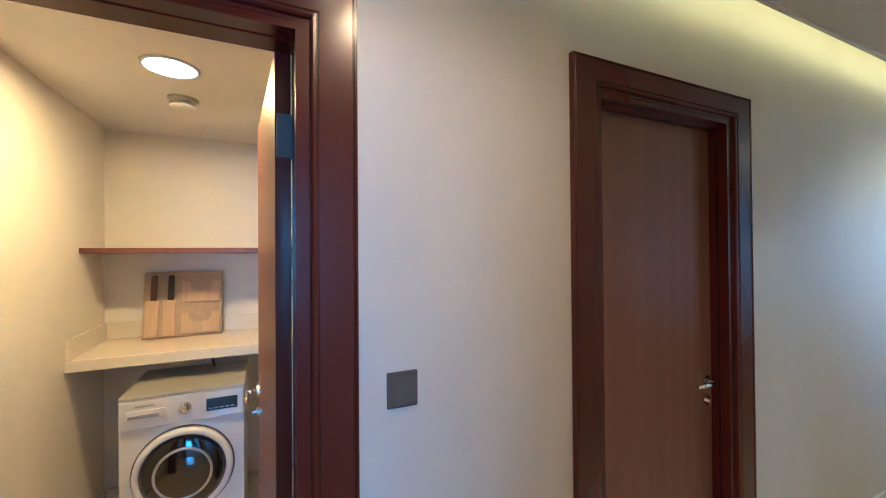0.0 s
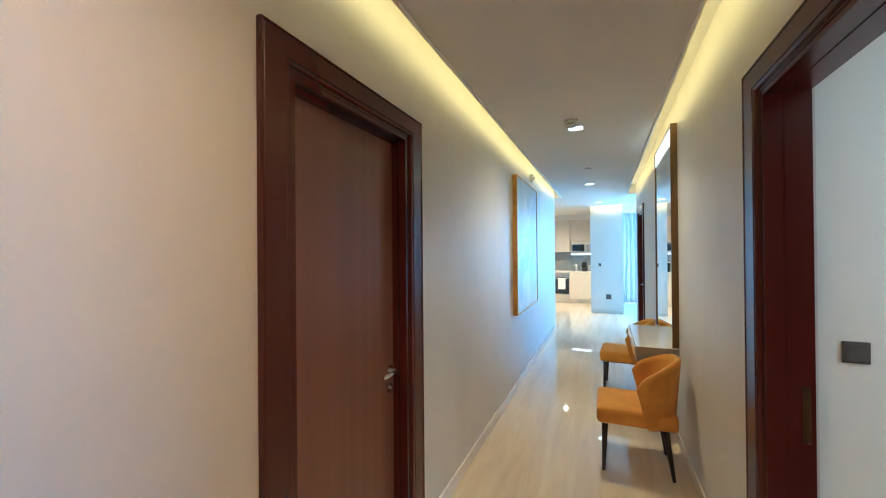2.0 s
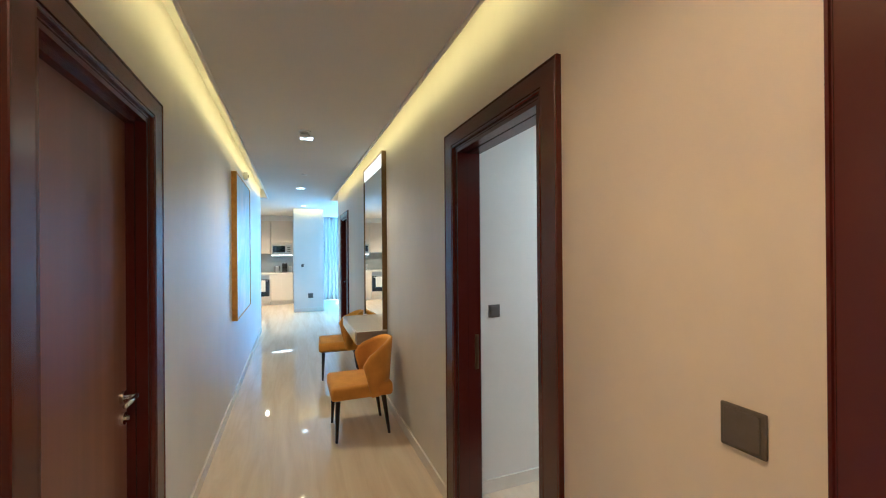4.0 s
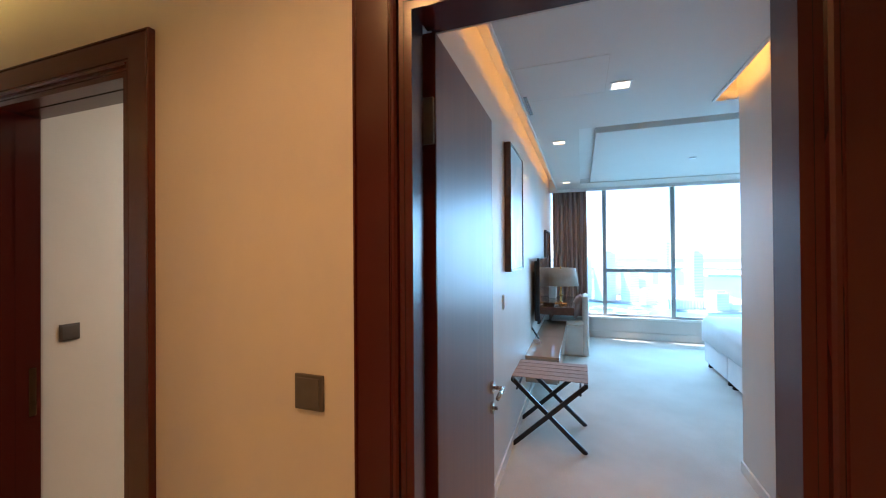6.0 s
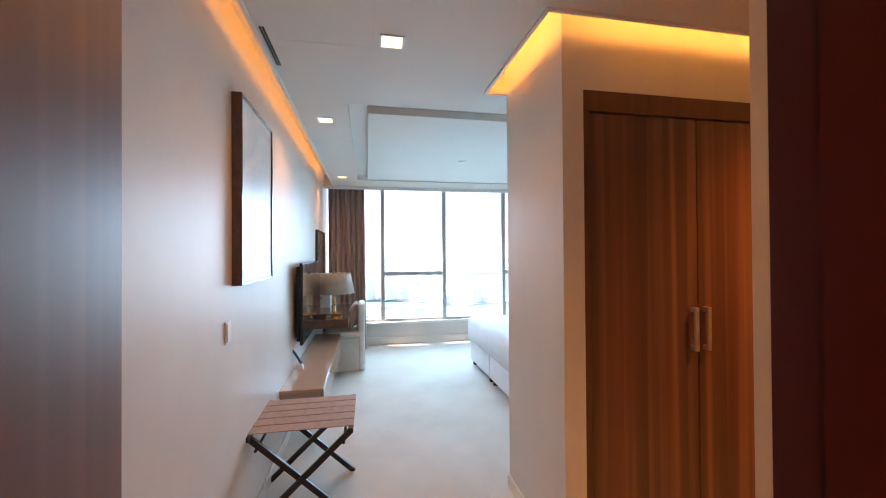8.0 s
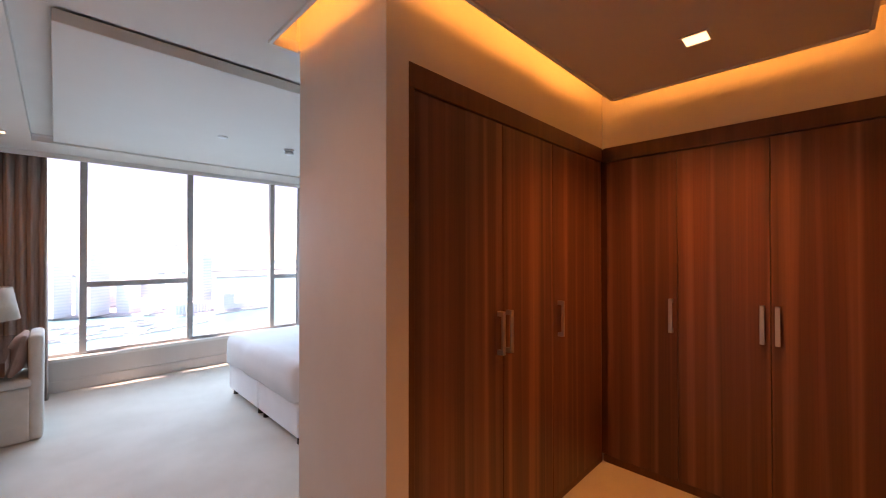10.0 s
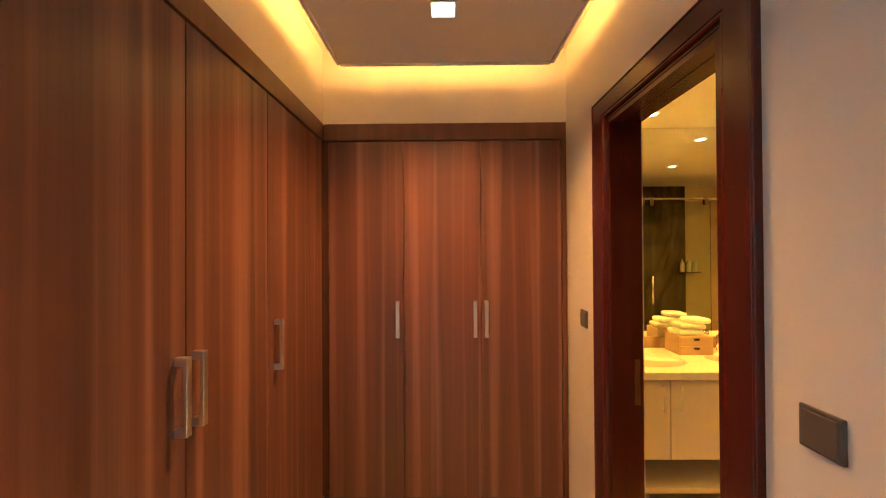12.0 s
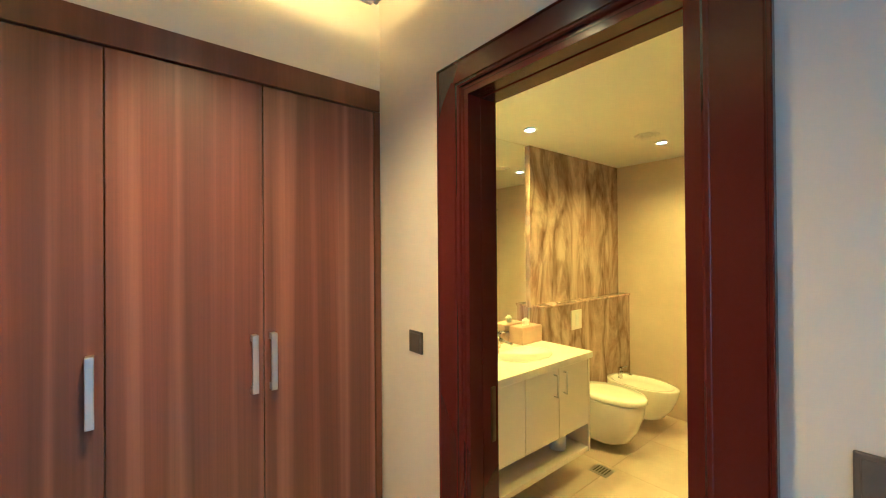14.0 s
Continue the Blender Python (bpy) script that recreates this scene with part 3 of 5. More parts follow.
def door_set(name, face, d, outward, thick, leaf_open, hinge, label, leaf_at, casing_back=True, narrow=0.0, rebate=0.0, shift=0.0, latch_depth=0.0):
    """A framed door. face: x of the wall face looked at; d: opening in y; outward: +1 looks to +x. hinge: 'lo' or 'hi' end in y.
    leaf_open: degrees; leaf_at: depth of the closed leaf behind the face; it swings away from the face."""
    w = d[1] - d[0]
    if outward > 0:
        t = thing(name, label, "door", (face, d[1], 0), -90, kind="structure")
    else:
        t = thing(name, label, "door", (face, d[0], 0), 90, kind="structure")
    C = 0.13
    sides = [(0.0, 1)] + ([(-thick, -1)] if casing_back else [])
    for y0, out in sides:
        for pn, cs in (("casing_side", (((0, 0), (0, DOOR_H)), ((-C + narrow, 0), (-C + narrow, DOOR_H + C - 0.025)))),
                       ("casing_side", (((w, 0), (w, DOOR_H)), ((w + C, 0), (w + C, DOOR_H + C - 0.025)))),
                       ("casing_head", (((0, DOOR_H), (w, DOOR_H)), ((-C + narrow, DOOR_H + C - 0.025), (w + C, DOOR_H + C - 0.025))))):
            if rebate and out < 0 and cs[0][0][0] == w:
                continue
            ob = part(pn, casing_piece(cs, out), MAHOGANY, t)
            ob.location = (0, y0, 0)
    L = 0.020
    near = latch_depth or thick
    part("jamb", boxed(0, L, -near, 0.0, 0, DOOR_H), MAHOGANY, t)
    part("jamb", boxed(w - L, w, -(rebate or thick), 0.0, 0, DOOR_H), MAHOGANY, t)
    part("jamb_head", boxed(L, w - L, -near, 0.0, DOOR_H - L, DOOR_H), MAHOGANY, t)
    if latch_depth:
        part("rebate_lining", boxed(0, 0.004, -thick, -near, 0, DOOR_H), MAHOGANY, t)
        part("rebate_lining", boxed(0.004, w - L, -thick, -near, DOOR_H - 0.004, DOOR_H), MAHOGANY, t)
    s = leaf_at
    p = 0.003 if leaf_open else 0.016
    stops = [(L, L + p, -s, -s + 0.03, 0, DOOR_H - L), (w - L - p, w - L, -s, -s + 0.03, 0, DOOR_H - L), (L + p, w - L - p, -s, -s + 0.03, DOOR_H - L - p, DOOR_H - L)]
    for b in () if latch_depth else stops:
        part("door_stop", boxed(*b), MAHOGANY, t)
    if leaf_open:
        u = w - L if (hinge == "lo") == (outward < 0) else L
        du = -0.003 if u > L else 0.003
        part("strike_plate", boxed(*sorted((u, u + du)), -s - 0.035, -s - 0.012, 0.85, 1.05, bevel=0.001), BRONZE, t, "dark bronze strike plate")
    # the leaf, hung on a line at the back of the frame
    lw, T = w - 2 * L - 0.006, 0.042
    low_u = (hinge == "lo") == (outward < 0)      # hinge at local u = 0
    pivot = Vector((L + 0.003 if low_u else w - L - 0.003 + shift, -s - T, 0))
    sign = 1 if low_u else -1
    m = Matrix.Translation(pivot) @ pose(0, 0, 0, 0, 0, -sign * leaf_open)
    bm = boxed(*sorted((0, sign * lw)), 0, T, 0.008, DOOR_H - L - 0.004, bevel=0.002)
    leaf = part("leaf", bm, LEAF, t, "striped brown veneer door leaf")
    leaf.matrix_basis = m
    if leaf_open:
        part("edge_strip", boxed(*sorted((-sign * 0.0006, -sign * 0.003)), 0.001, T - 0.001, 0.009, DOOR_H - L - 0.005), MAHOGANY, leaf, "dark red lacquered edge")
    for face_y, out in ((T, 1), (0, -1)):
        lever(leaf, sign * (lw - 0.06), 0.955, face_y, out, -sign)
    for z in (0.25, 1.86) if leaf_open else ():
        part("hinge", boxed(*sorted((-sign * 0.014, -sign * 0.0005)), -0.003, T - 0.004, z - 0.06, z + 0.06, bevel=0.002), SWITCH, leaf, "dark steel butt hinge")
    return t


door_set("door_1", XL, LAUNDRY_D, 1, 0.14, 86, "hi", "dark mahogany framed laundry door standing open inward", 0.09)
door_set("door_2", XL, STORE_D, 1, 0.14, 0, "lo", "closed brown veneer door in a dark mahogany frame", 0.07)
door_set("door_3", XR, ROOM_D, -1, 0.14, 92, "lo", "dark mahogany framed doorway with its door open inward", 0.09)
door_set("door_4", XR, BED_D, -1, 0.14, 91, "hi", "bedroom door in dark mahogany frame, wide open inward", 0.06, rebate=0.068, shift=0.023, latch_depth=0.10)
door_set("door_5", XR, FAR_D, -1, 0.14, 0, "lo", "closed dark door near the living room", 0.07)
door_set("door_6", BX, BATH_D, 1, 0.14, 100, "hi", "dark mahogany framed bathroom doorway, door open inward", 0.09)


# ---------------------------------------------------------------- skirtings
def skirting(*b):
    setting("baseboard", boxed(*b, 0, 0.085, bevel=0.003), SKIRT, "pale stone skirting along the wall", "skirting")


S = 0.014
for y0, y1 in ((0.03, 0.755), (1.815, CORR_END)):
    skirting(XL, XL + S, y0, y1)
for y0, y1 in ((0.055, 0.76), (1.845, 6.28), (7.39, CORR_END)):
    skirting(XR - S, XR, y0, y1)
skirting(BX + 0.9, 6.93, BY - S, BY)
skirting(2.112, 2.84, -1.495, -1.495 + S)
skirting(BX, BX + S, -2.03, -0.98)
skirting(-0.36, 0.36, 10.08 - S, 10.08)
skirting(BX, 3.6, 1.86 - S, 1.86)
skirting(LB, LB + S, LS + S, 0.5)
skirting(LB, XL - 0.14, LS, LS + S)


# ---------------------------------------------------------------- bedroom window
win = thing("window_1", "wide grey aluminium bedroom window with a low transom", "window", kind="structure")
Y0, Y1 = -4.16, BY
for y in (-0.85, -1.90, -2.98, -4.05):
    part("mullion", boxed(WIN - 0.06, WIN + 0.02, y - 0.032, y + 0.032, 0.375, 2.66, bevel=0.004), ALU, win)
part("transom", boxed(WIN - 0.05, WIN + 0.02, -1.868, -0.882, 1.14, 1.205, bevel=0.004), ALU, win)
part("transom", boxed(WIN - 0.05, WIN + 0.02, -4.018, -3.012, 1.14, 1.205, bevel=0.004), ALU, win)
part("frame_bottom", boxed(WIN - 0.05, WIN + 0.018, Y0, Y1, 0.375, 0.41), ALU, win)
part("frame_top", boxed(WIN - 0.05, WIN + 0.018, Y0, Y1, 2.61, 2.66), ALU, win)
for y0, y1 in ((-0.82, BY), (-1.868, -0.882), (-2.948, -1.932), (-4.018, -3.012)):
    p = part("pane", boxed(WIN - 0.016, WIN - 0.010, y0, y1, 0.41, 2.61), GLASS, win)
    p.visible_shadow = False


# ---------------------------------------------------------------- wardrobes
def bar_handle(parent, x, y, z, length, normal):
    """A squared bow handle standing upright; normal points out of the door."""
    n = Vector(normal)
    side = Vector((-n.y, n.x, 0))
    bm = bmesh.new()
    for dz in (-length / 2 + 0.012, length / 2 - 0.012):
        c = Vector((x, y, z + dz))
        a, b = c - side * 0.010, c + side * 0.010 + n * 0.028
        box(bm, *sorted((a.x, b.x)), *sorted((a.y, b.y)), c.z - 0.012, c.z + 0.012)
    a, b = Vector((x, y, 0)) - side * 0.011 + n * 0.024, Vector((x, y, 0)) + side * 0.011 + n * 0.036
    box(bm, *sorted((a.x, b.x)), *sorted((a.y, b.y)), z - length / 2, z + length / 2, bevel=0.002)
    part("handle", bm, SATIN, parent, "squared satin metal bow handle")


def wardrobe_side():
    t = thing("wardrobe", "tall striped walnut wardrobe with flush doors, built along the wall", "wardrobe", group="fitted wardrobes")
    y0, y1 = -1.606, WY
    part("carcass", boxed(WX + 0.022, WX + 0.58, y1 - 0.02, y0, 0.06, 2.30), WARDROBE_RIM, t)
    part("top_rim", boxed(WX - 0.006, WX + 0.02, y1 + 0.02, y0 + 0.0, 2.20, 2.30, bevel=0.002), WARDROBE_RIM, t)
    part("side_rim", boxed(WX - 0.006, WX + 0.02, y0 - 0.03, y0, 0.06, 2.198, bevel=0.002), WARDROBE_RIM, t)
    part("plinth", boxed(WX + 0.01, WX + 0.03, y1, y0, 0, 0.058), WARDROBE_RIM, t)
    edges = (-1.638, -2.236, -2.74, WY + 0.025)
    for k, (a, b) in enumerate(zip(edges, edges[1:])):
        door = part("door", boxed(WX, WX + 0.02, b + 0.002, a - 0.002, 0.065, 2.194, bevel=0.0015), WARDROBE, t, "striped walnut door")
        y = (-2.198, -2.270, -2.806)[k]
        bar_handle(door, WX, y, 1.135, 0.217, (-1, 0, 0))
    return t


def wardrobe_back():
    t = thing("wardrobe", "tall striped walnut wardrobe with three flush doors", "wardrobe", group="fitted wardrobes")
    part("carcass", boxed(BX + 0.004, WX + 0.02, WY - 0.58, WY - 0.022, 0.06, 2.30), WARDROBE_RIM, t)
    part("top_rim", boxed(BX + 0.004, WX - 0.008, WY - 0.02, WY + 0.006, 2.20, 2.30, bevel=0.002), WARDROBE_RIM, t)
    part("side_rim", boxed(BX + 0.004, BX + 0.034, WY - 0.02, WY + 0.006, 0.06, 2.198, bevel=0.002), WARDROBE_RIM, t)
    part("plinth", boxed(BX + 0.004, WX, WY - 0.03, WY - 0.01, 0, 0.058), WARDROBE_RIM, t)
    edges = (BX + 0.036, 1.172, 1.635, WX - 0.03)
    for k, (a, b) in enumerate(zip(edges, edges[1:])):
        door = part("door", boxed(a + 0.002, b - 0.002, WY - 0.02, WY, 0.065, 2.194, bevel=0.0015), WARDROBE, t, "striped walnut door")
        x = (1.142, 1.209, 1.669)[k]
        bar_handle(door, x, WY, 1.128, 0.217, (0, 1, 0))
    return t


wardrobe_side()
wardrobe_back()


# ---------------------------------------------------------------- small fittings
def switch(at, turn, w, h, mat=None, label="dark grey light switch on the wall", gangs=1, group="light switches"):
    """A wall switch; its face looks along local -y."""
    t = thing("light_switch", label, "switch", at, turn, group)
    part("plate", boxed(-w / 2, w / 2, -0.009, 0, -h / 2, h / 2, bevel=0.003), mat or SWITCH, t)
    for k in range(gangs):
        a = -w / 2 + 0.008 + k * (w - 0.016) / gangs
        part("rocker", boxed(a + 0.001, a + (w - 0.016) / gangs - 0.001, -0.013, -0.0088, -h / 2 + 0.008, h / 2 - 0.008, bevel=0.002), mat or SWITCH, t)
    return t


switch((XL, 0.147, 1.162), 90, 0.088, 0.098)
switch((XR, 0.193, 1.163), -90, 0.088, 0.092)
switch((0.821, 1.86, 1.148), 0, 0.08, 0.08)
switch((BX, -3.175, 1.175), 90, 0.09, 0.09)
switch((BX, -1.893, 1.177), 90, 0.09, 0.085)
switch((2.41, BY, 1.16), 0, 0.07, 0.10, PLASTIC_WHITE, "small white switch plate on the bedroom wall")
switch((0.04, 10.08, 0.40), 0, 0.12, 0.12, label="dark grey socket plate low on the white wall")
switch((-0.15, 10.08, 1.17), 0, 0.06, 0.07, label="small dark thermostat on the white wall")


def downlight(x, y, z, glow, square=True, size=0.05, label="recessed square ceiling downlight, lit"):
    t = thing("downlight", label, "downlight", (x, y, z), group="ceiling downlights")
    if square:
        bm = bmesh.new()
        s, r = size, size + 0.012
        for b in ((-r, r, -r, -s), (-r, r, s, r), (-r, -s, -s, s), (s, r, -s, s)):
            box(bm, *b, -0.005, 0.001)
        part("rim", bm, PLASTIC_WHITE, t)
        part("lens", boxed(-s, s, -s, s, -0.003, 0.0005), glow, t, "glowing lens")
    else:
        part("rim", smooth(lathe([(size, -0.002), (size, -0.008), (size + 0.012, -0.006), (size + 0.014, 0.0)])), PLASTIC_WHITE, t)
        part("lens", lathe([(size, -0.004), (size, 0.0)]), glow, t, "glowing lens")


for x, y in ((-0.25, 6.43), (-0.14, 9.03), (1.4, 9.0), (-1.6, 9.03)):
    downlight(x, y, CEIL, LIT_COOL, False, 0.06, "recessed round ceiling downlight, lit")
for x, y in ((2.355, -0.715), (3.58, -0.275), (5.92, -0.26), (1.385, -2.795)):
    downlight(x, y, CEIL, LIT_WARM)
for x, y in ((-0.567, -3.55), (-1.637, -3.126), (0.10, -3.55), (-0.9, -2.6)):
    downlight(x, y, BC, LIT_BATH, False, 0.035, "small round bathroom downlight, lit")
downlight(-1.87, -0.55, LC, LIT_BATH, False, 0.095, "large round laundry ceiling light, lit")


def detector(x, y, z, r=0.05, label="white smoke detector with dark slots on the ceiling", cap=None):
    t = thing("smoke_detector", label, "smoke detector", (x, y, z), group="smoke detectors")
    part("base", smooth(lathe([(r, 0), (r, -0.012), (r * 0.9, -0.016)])), PLASTIC_WHITE, t)
    part("grille", lathe([(r * 0.72, -0.016), (r * 0.72, -0.034)]), SWITCH, t, "dark slotted ring")
    bm = bmesh.new()
    for k in range(3):
        z0 = -0.019 - k * 0.006
        tube(bm, (0, 0, z0), (0, 0, z0 - 0.003), r * 0.8, sides=24)
    part("fin", bm, PLASTIC_WHITE, t)
    part("cap", smooth(lathe([(r * 0.86, -0.034), (r * 0.84, -0.045), (r * 0.5, -0.052), (0.0, -0.053)])), cap or PLASTIC_WHITE, t)


detector(-0.272, 3.20, CEIL, 0.052)
downlight(-0.252, 3.40, CEIL, LIT_COOL, True, 0.052)
detector(4.74, -2.26, CEIL - 0.01)
detector(-2.25, -0.567, LC, 0.068)


def sprinkler(x, y, z):
    t = thing("sprinkler", "small flat ceiling sprinkler cap", "sprinkler", (x, y, z), group="sprinklers")
    part("cap", smooth(lathe([(0.040, 0), (0.040, -0.004), (0.034, -0.009), (0.0, -0.010)])), PLASTIC_WHITE, t)


sprinkler(-0.22, 5.2, CEIL)
sprinkler(4.72, -1.66, CEIL - 0.01)
sprinkler(-1.55, -0.15, LC)

t = thing("air_grille", "dark linear air grille in the ceiling edge", "air grille", (2.515, -0.118, CEIL - 0.004))
for k in range(2):
    part("slat", boxed(-0.185, 0.185, -0.012 + k * 0.013, -0.002 + k * 0.013, -0.001, 0.006), BLACK, t)
t = thing("access_panel", "thin-edged access panel in the ceiling", "access panel", (2.17, -0.365, CEIL))
part("panel", boxed(-0.258, 0.258, -0.258, 0.258, -0.0015, 0.002), CEILING, t)
for b in ((-0.262, 0.262, -0.262, -0.259), (-0.262, 0.262, 0.259, 0.262), (-0.262, -0.259, -0.259, 0.259), (0.259, 0.262, -0.259, 0.259)):
    part("rim", boxed(*b, -0.002, 0.002), SKIRT, t)

# ---------------------------------------------------------------- corridor things
def picture(name, label, at, turn, w, h, d, rim, frame_mat, canvas_mat, frame_label):
    """A framed canvas; local x along the wall, local y into the wall; at is the lower corner."""
    t = thing(name, label, "picture", at, turn)
    part("frame_side", boxed(0, rim, -d, 0, 0, h, bevel=0.002), frame_mat, t, frame_label)
    part("frame_side", boxed(w - rim, w, -d, 0, 0, h, bevel=0.002), frame_mat, t, frame_label)
    part("frame_rail", boxed(rim, w - rim, -d, 0, 0, rim, bevel=0.002), frame_mat, t, frame_label)
    part("frame_rail", boxed(rim, w - rim, -d, 0, h - rim, h, bevel=0.002), frame_mat, t, frame_label)
    part("canvas", boxed(rim, w - rim, -d + 0.008, -0.004, rim, h - rim), canvas_mat, t, "pale blue-white abstract canvas")
    return t


picture("painting", "large pale abstract painting in a slim gold frame", (XL, 4.10, 0.83), 90, 1.33, 1.53, 0.05, 0.014, GOLD, CANVAS, "gold edge")
picture("painting", "white abstract painting in a dark box frame", (2.48, BY, 1.37), 0, 0.63, 0.95, 0.048, 0.016, DARK_TOP, CANVAS, "dark wooden edge")

t = thing("wall_sensor", "small white sensor high on the wall above the painting", "sensor", (XL, 5.18, 2.50))
part("body", boxed(0, 0.05, -0.035, 0.035, -0.05, 0.05, bevel=0.01), PLASTIC_WHITE, t)
part("eye", tubed((0.05, 0, 0), (0.058, 0, 0), 0.018), BLACK, t)

t = thing("wall_mirror", "tall slim-framed mirror on the wall above the console", "mirror", (XR, 0, 0))
part("glass", boxed(-0.040, -0.004, 3.488, 4.512, 0.765, 2.378), MIRROR, t, "clear silvered glass")
part("light_band", boxed(-0.040, -0.004, 3.488, 4.512, 2.379, 2.515), LIT_BAND, t, "glowing frosted band at the top")
for b in ((3.468, 3.487, 0.752, 2.535), (4.513, 4.532, 0.752, 2.535)):
    part("frame_side", boxed(-0.048, 0, *b, bevel=0.003), BRONZE, t, "slim bronze metal edge")
part("frame_rail", boxed(-0.048, 0, 3.488, 4.512, 2.516, 2.535), BRONZE, t)

t = thing("console_table", "floating cream lacquered console fixed below the mirror", "console table")
part("top", boxed(0.19, XR, 3.465, 4.465, 0.625, 0.75, bevel=0.005), CREAM_LACQUER, t)
part("end_panel", boxed(0.195, XR - 0.002, 3.4585, 3.4645, 0.63, 0.745), TAUPE, t, "taupe lacquered end")
part("drawer_front", boxed(0.183, 0.1895, 3.485, 4.445, 0.635, 0.74, bevel=0.002), CREAM_LACQUER, t)


def rounded_slab(w, d, z0, z1, r, seg=5, crown=0.0):
    """A cushion-like slab with rounded corners."""
    bm = boxed(-w / 2, w / 2, -d / 2, d / 2, z0, z1)
    bmesh.ops.bevel(bm, geom=list(bm.edges), offset=r, segments=seg, profile=0.5, affect="EDGES")
    return smooth(bm)


def barrel_chair(at, turn, label):
    """Faces local -y. A curved wing back on a padded seat."""
    t = thing("chair", label, "chair", at, turn, "mustard chairs in the corridor")
    part("seat", rounded_slab(0.47, 0.50, 0.335, 0.445, 0.028), MUSTARD, t, "mustard velvet seat pad")
    bm = bmesh.new()
    n, rows = 28, 10
    inner, outer = [], []
    for i in range(n + 1):
        a = -1 + 2 * i / n
        ang = a * radians(82)
        wrap = abs(a)
        top = 0.775 - 0.13 * (max(0, wrap - 0.3) / 0.7) ** 1.4 - 0.05 * max(0, wrap - 0.9) / 0.1
        ci, co = [], []
        for j in range(rows + 1):
            f = j / rows
            z = 0.338 + (top - 0.338) * f
            lean = 0.045 * f
            rx, ry = 0.235 + 0.012 * math.sin(f * math.pi) + lean * 0.35, 0.215 + lean
            fwd = (0.02 - 0.075 * f) * wrap ** 2
            x, y = rx * math.sin(ang), 0.02 + ry * math.cos(ang) + fwd
            th = 0.046 * (1 - 0.30 * f) * (1 - 0.3 * wrap ** 3)
            nx, ny = math.sin(ang), math.cos(ang)
            ci.append(bm.verts.new((x - nx * th / 2, y - ny * th / 2, z)))
            co.append(bm.verts.new((x + nx * th / 2, y + ny * th / 2, z)))
        inner.append(ci)
        outer.append(co)
    for i in range(n):
        for j in range(rows):
            bm.faces.new((inner[i][j], inner[i + 1][j], inner[i + 1][j + 1], inner[i][j + 1]))
            bm.faces.new((outer[i][j], outer[i][j + 1], outer[i + 1][j + 1], outer[i + 1][j]))
        bm.faces.new((inner[i][rows], inner[i + 1][rows], outer[i + 1][rows], outer[i][rows]))
        bm.faces.new((inner[i][0], outer[i][0], outer[i + 1][0], inner[i + 1][0]))
    for i in (0, n):
        for j in range(rows):
            bm.faces.new((inner[i][j], inner[i][j + 1], outer[i][j + 1], outer[i][j]))
    part("backrest", smooth(bm), MUSTARD, t, "curved mustard velvet wing back")
    part("seat_frame", boxed(-0.18, 0.18, -0.18, 0.18, 0.322, 0.336, bevel=0.004), BLACK_WOOD, t)
    for x, y in ((-0.185, -0.195), (0.185, -0.195), (-0.17, 0.18), (0.17, 0.18)):
        s = 0.045 if y > 0 else 0.012
        part("leg", smooth(tubed((x, y, 0.32), (x * 1.08, y + (s if y > 0 else -s), 0.0), 0.021, 0.011, sides=10)), BLACK_WOOD, t, "tapered black wooden leg")
    return t


chair = barrel_chair((0.150, 3.07, 0), -90, "mustard velvet chair with curved back beside the console")
copy_thing(chair, pose(0.165, 4.66, 0, 0, 0, -94))

# ---------------------------------------------------------------- laundry
t = thing("laundry_counter", "pale stone counter with upstand across the laundry", "counter")
part("top", boxed(LB, -2.46, LS, 0.5, 0.95, 1.01, bevel=0.004), QUARTZ, t)
part("upstand", boxed(LB, LB + 0.018, LS + 0.018, 0.5, 1.0105, 1.115, bevel=0.002), QUARTZ, t)
part("upstand", boxed(LB, -2.47, LS, LS + 0.018, 1.0105, 1.115, bevel=0.002), QUARTZ, t)
t = thing("wall_shelf", "thin brown wooden shelf on the laundry wall", "shelf")
part("board", boxed(LB, -2.63, LS, 0.5, 1.545, 1.575, bevel=0.002), LEAF, t)

t = thing("washing_machine", "white front-loading washing machine under the counter", "washing machine", (-2.245, -0.562, 0))
part("body", boxed(-0.51, 0, -0.265, 0.265, 0.015, 0.835, bevel=0.006), APPLIANCE, t)
part("lid", boxed(-0.51, 0.004, -0.267, 0.267, 0.836, 0.852, bevel=0.005), ALU, t, "grey worktop lid")
part("control_panel", boxed(0.001, 0.012, -0.262, 0.262, 0.70, 0.832, bevel=0.004), APPLIANCE, t)
part("detergent_drawer", boxed(0.0125, 0.019, -0.235, -0.075, 0.745, 0.79, bevel=0.003), PLASTIC_WHITE, t)
part("drawer_grip", boxed(0.0195, 0.024, -0.225, -0.10, 0.753, 0.768, bevel=0.002), STEEL, t, "steel grip strip")
k = part("dial", smooth(lathe([(0.028, 0), (0.026, 0.018), (0.0, 0.020)])), CHROME, t, "round chrome programme dial")
k.matrix_basis = pose(0.0125, 0.005, 0.772, 0, 90, 0)
part("display", boxed(0.0125, 0.015, 0.095, 0.235, 0.738, 0.80, bevel=0.001), BLACK, t, "black display window")
for kk in range(5):
    part("display_mark", boxed(0.0151, 0.0156, 0.105 + kk * 0.025, 0.121 + kk * 0.025, 0.748, 0.752), PLASTIC_WHITE, t)
part("badge", boxed(0.0125, 0.0132, -0.20, -0.12, 0.802, 0.812), STEEL, t, "plain grey maker bar")
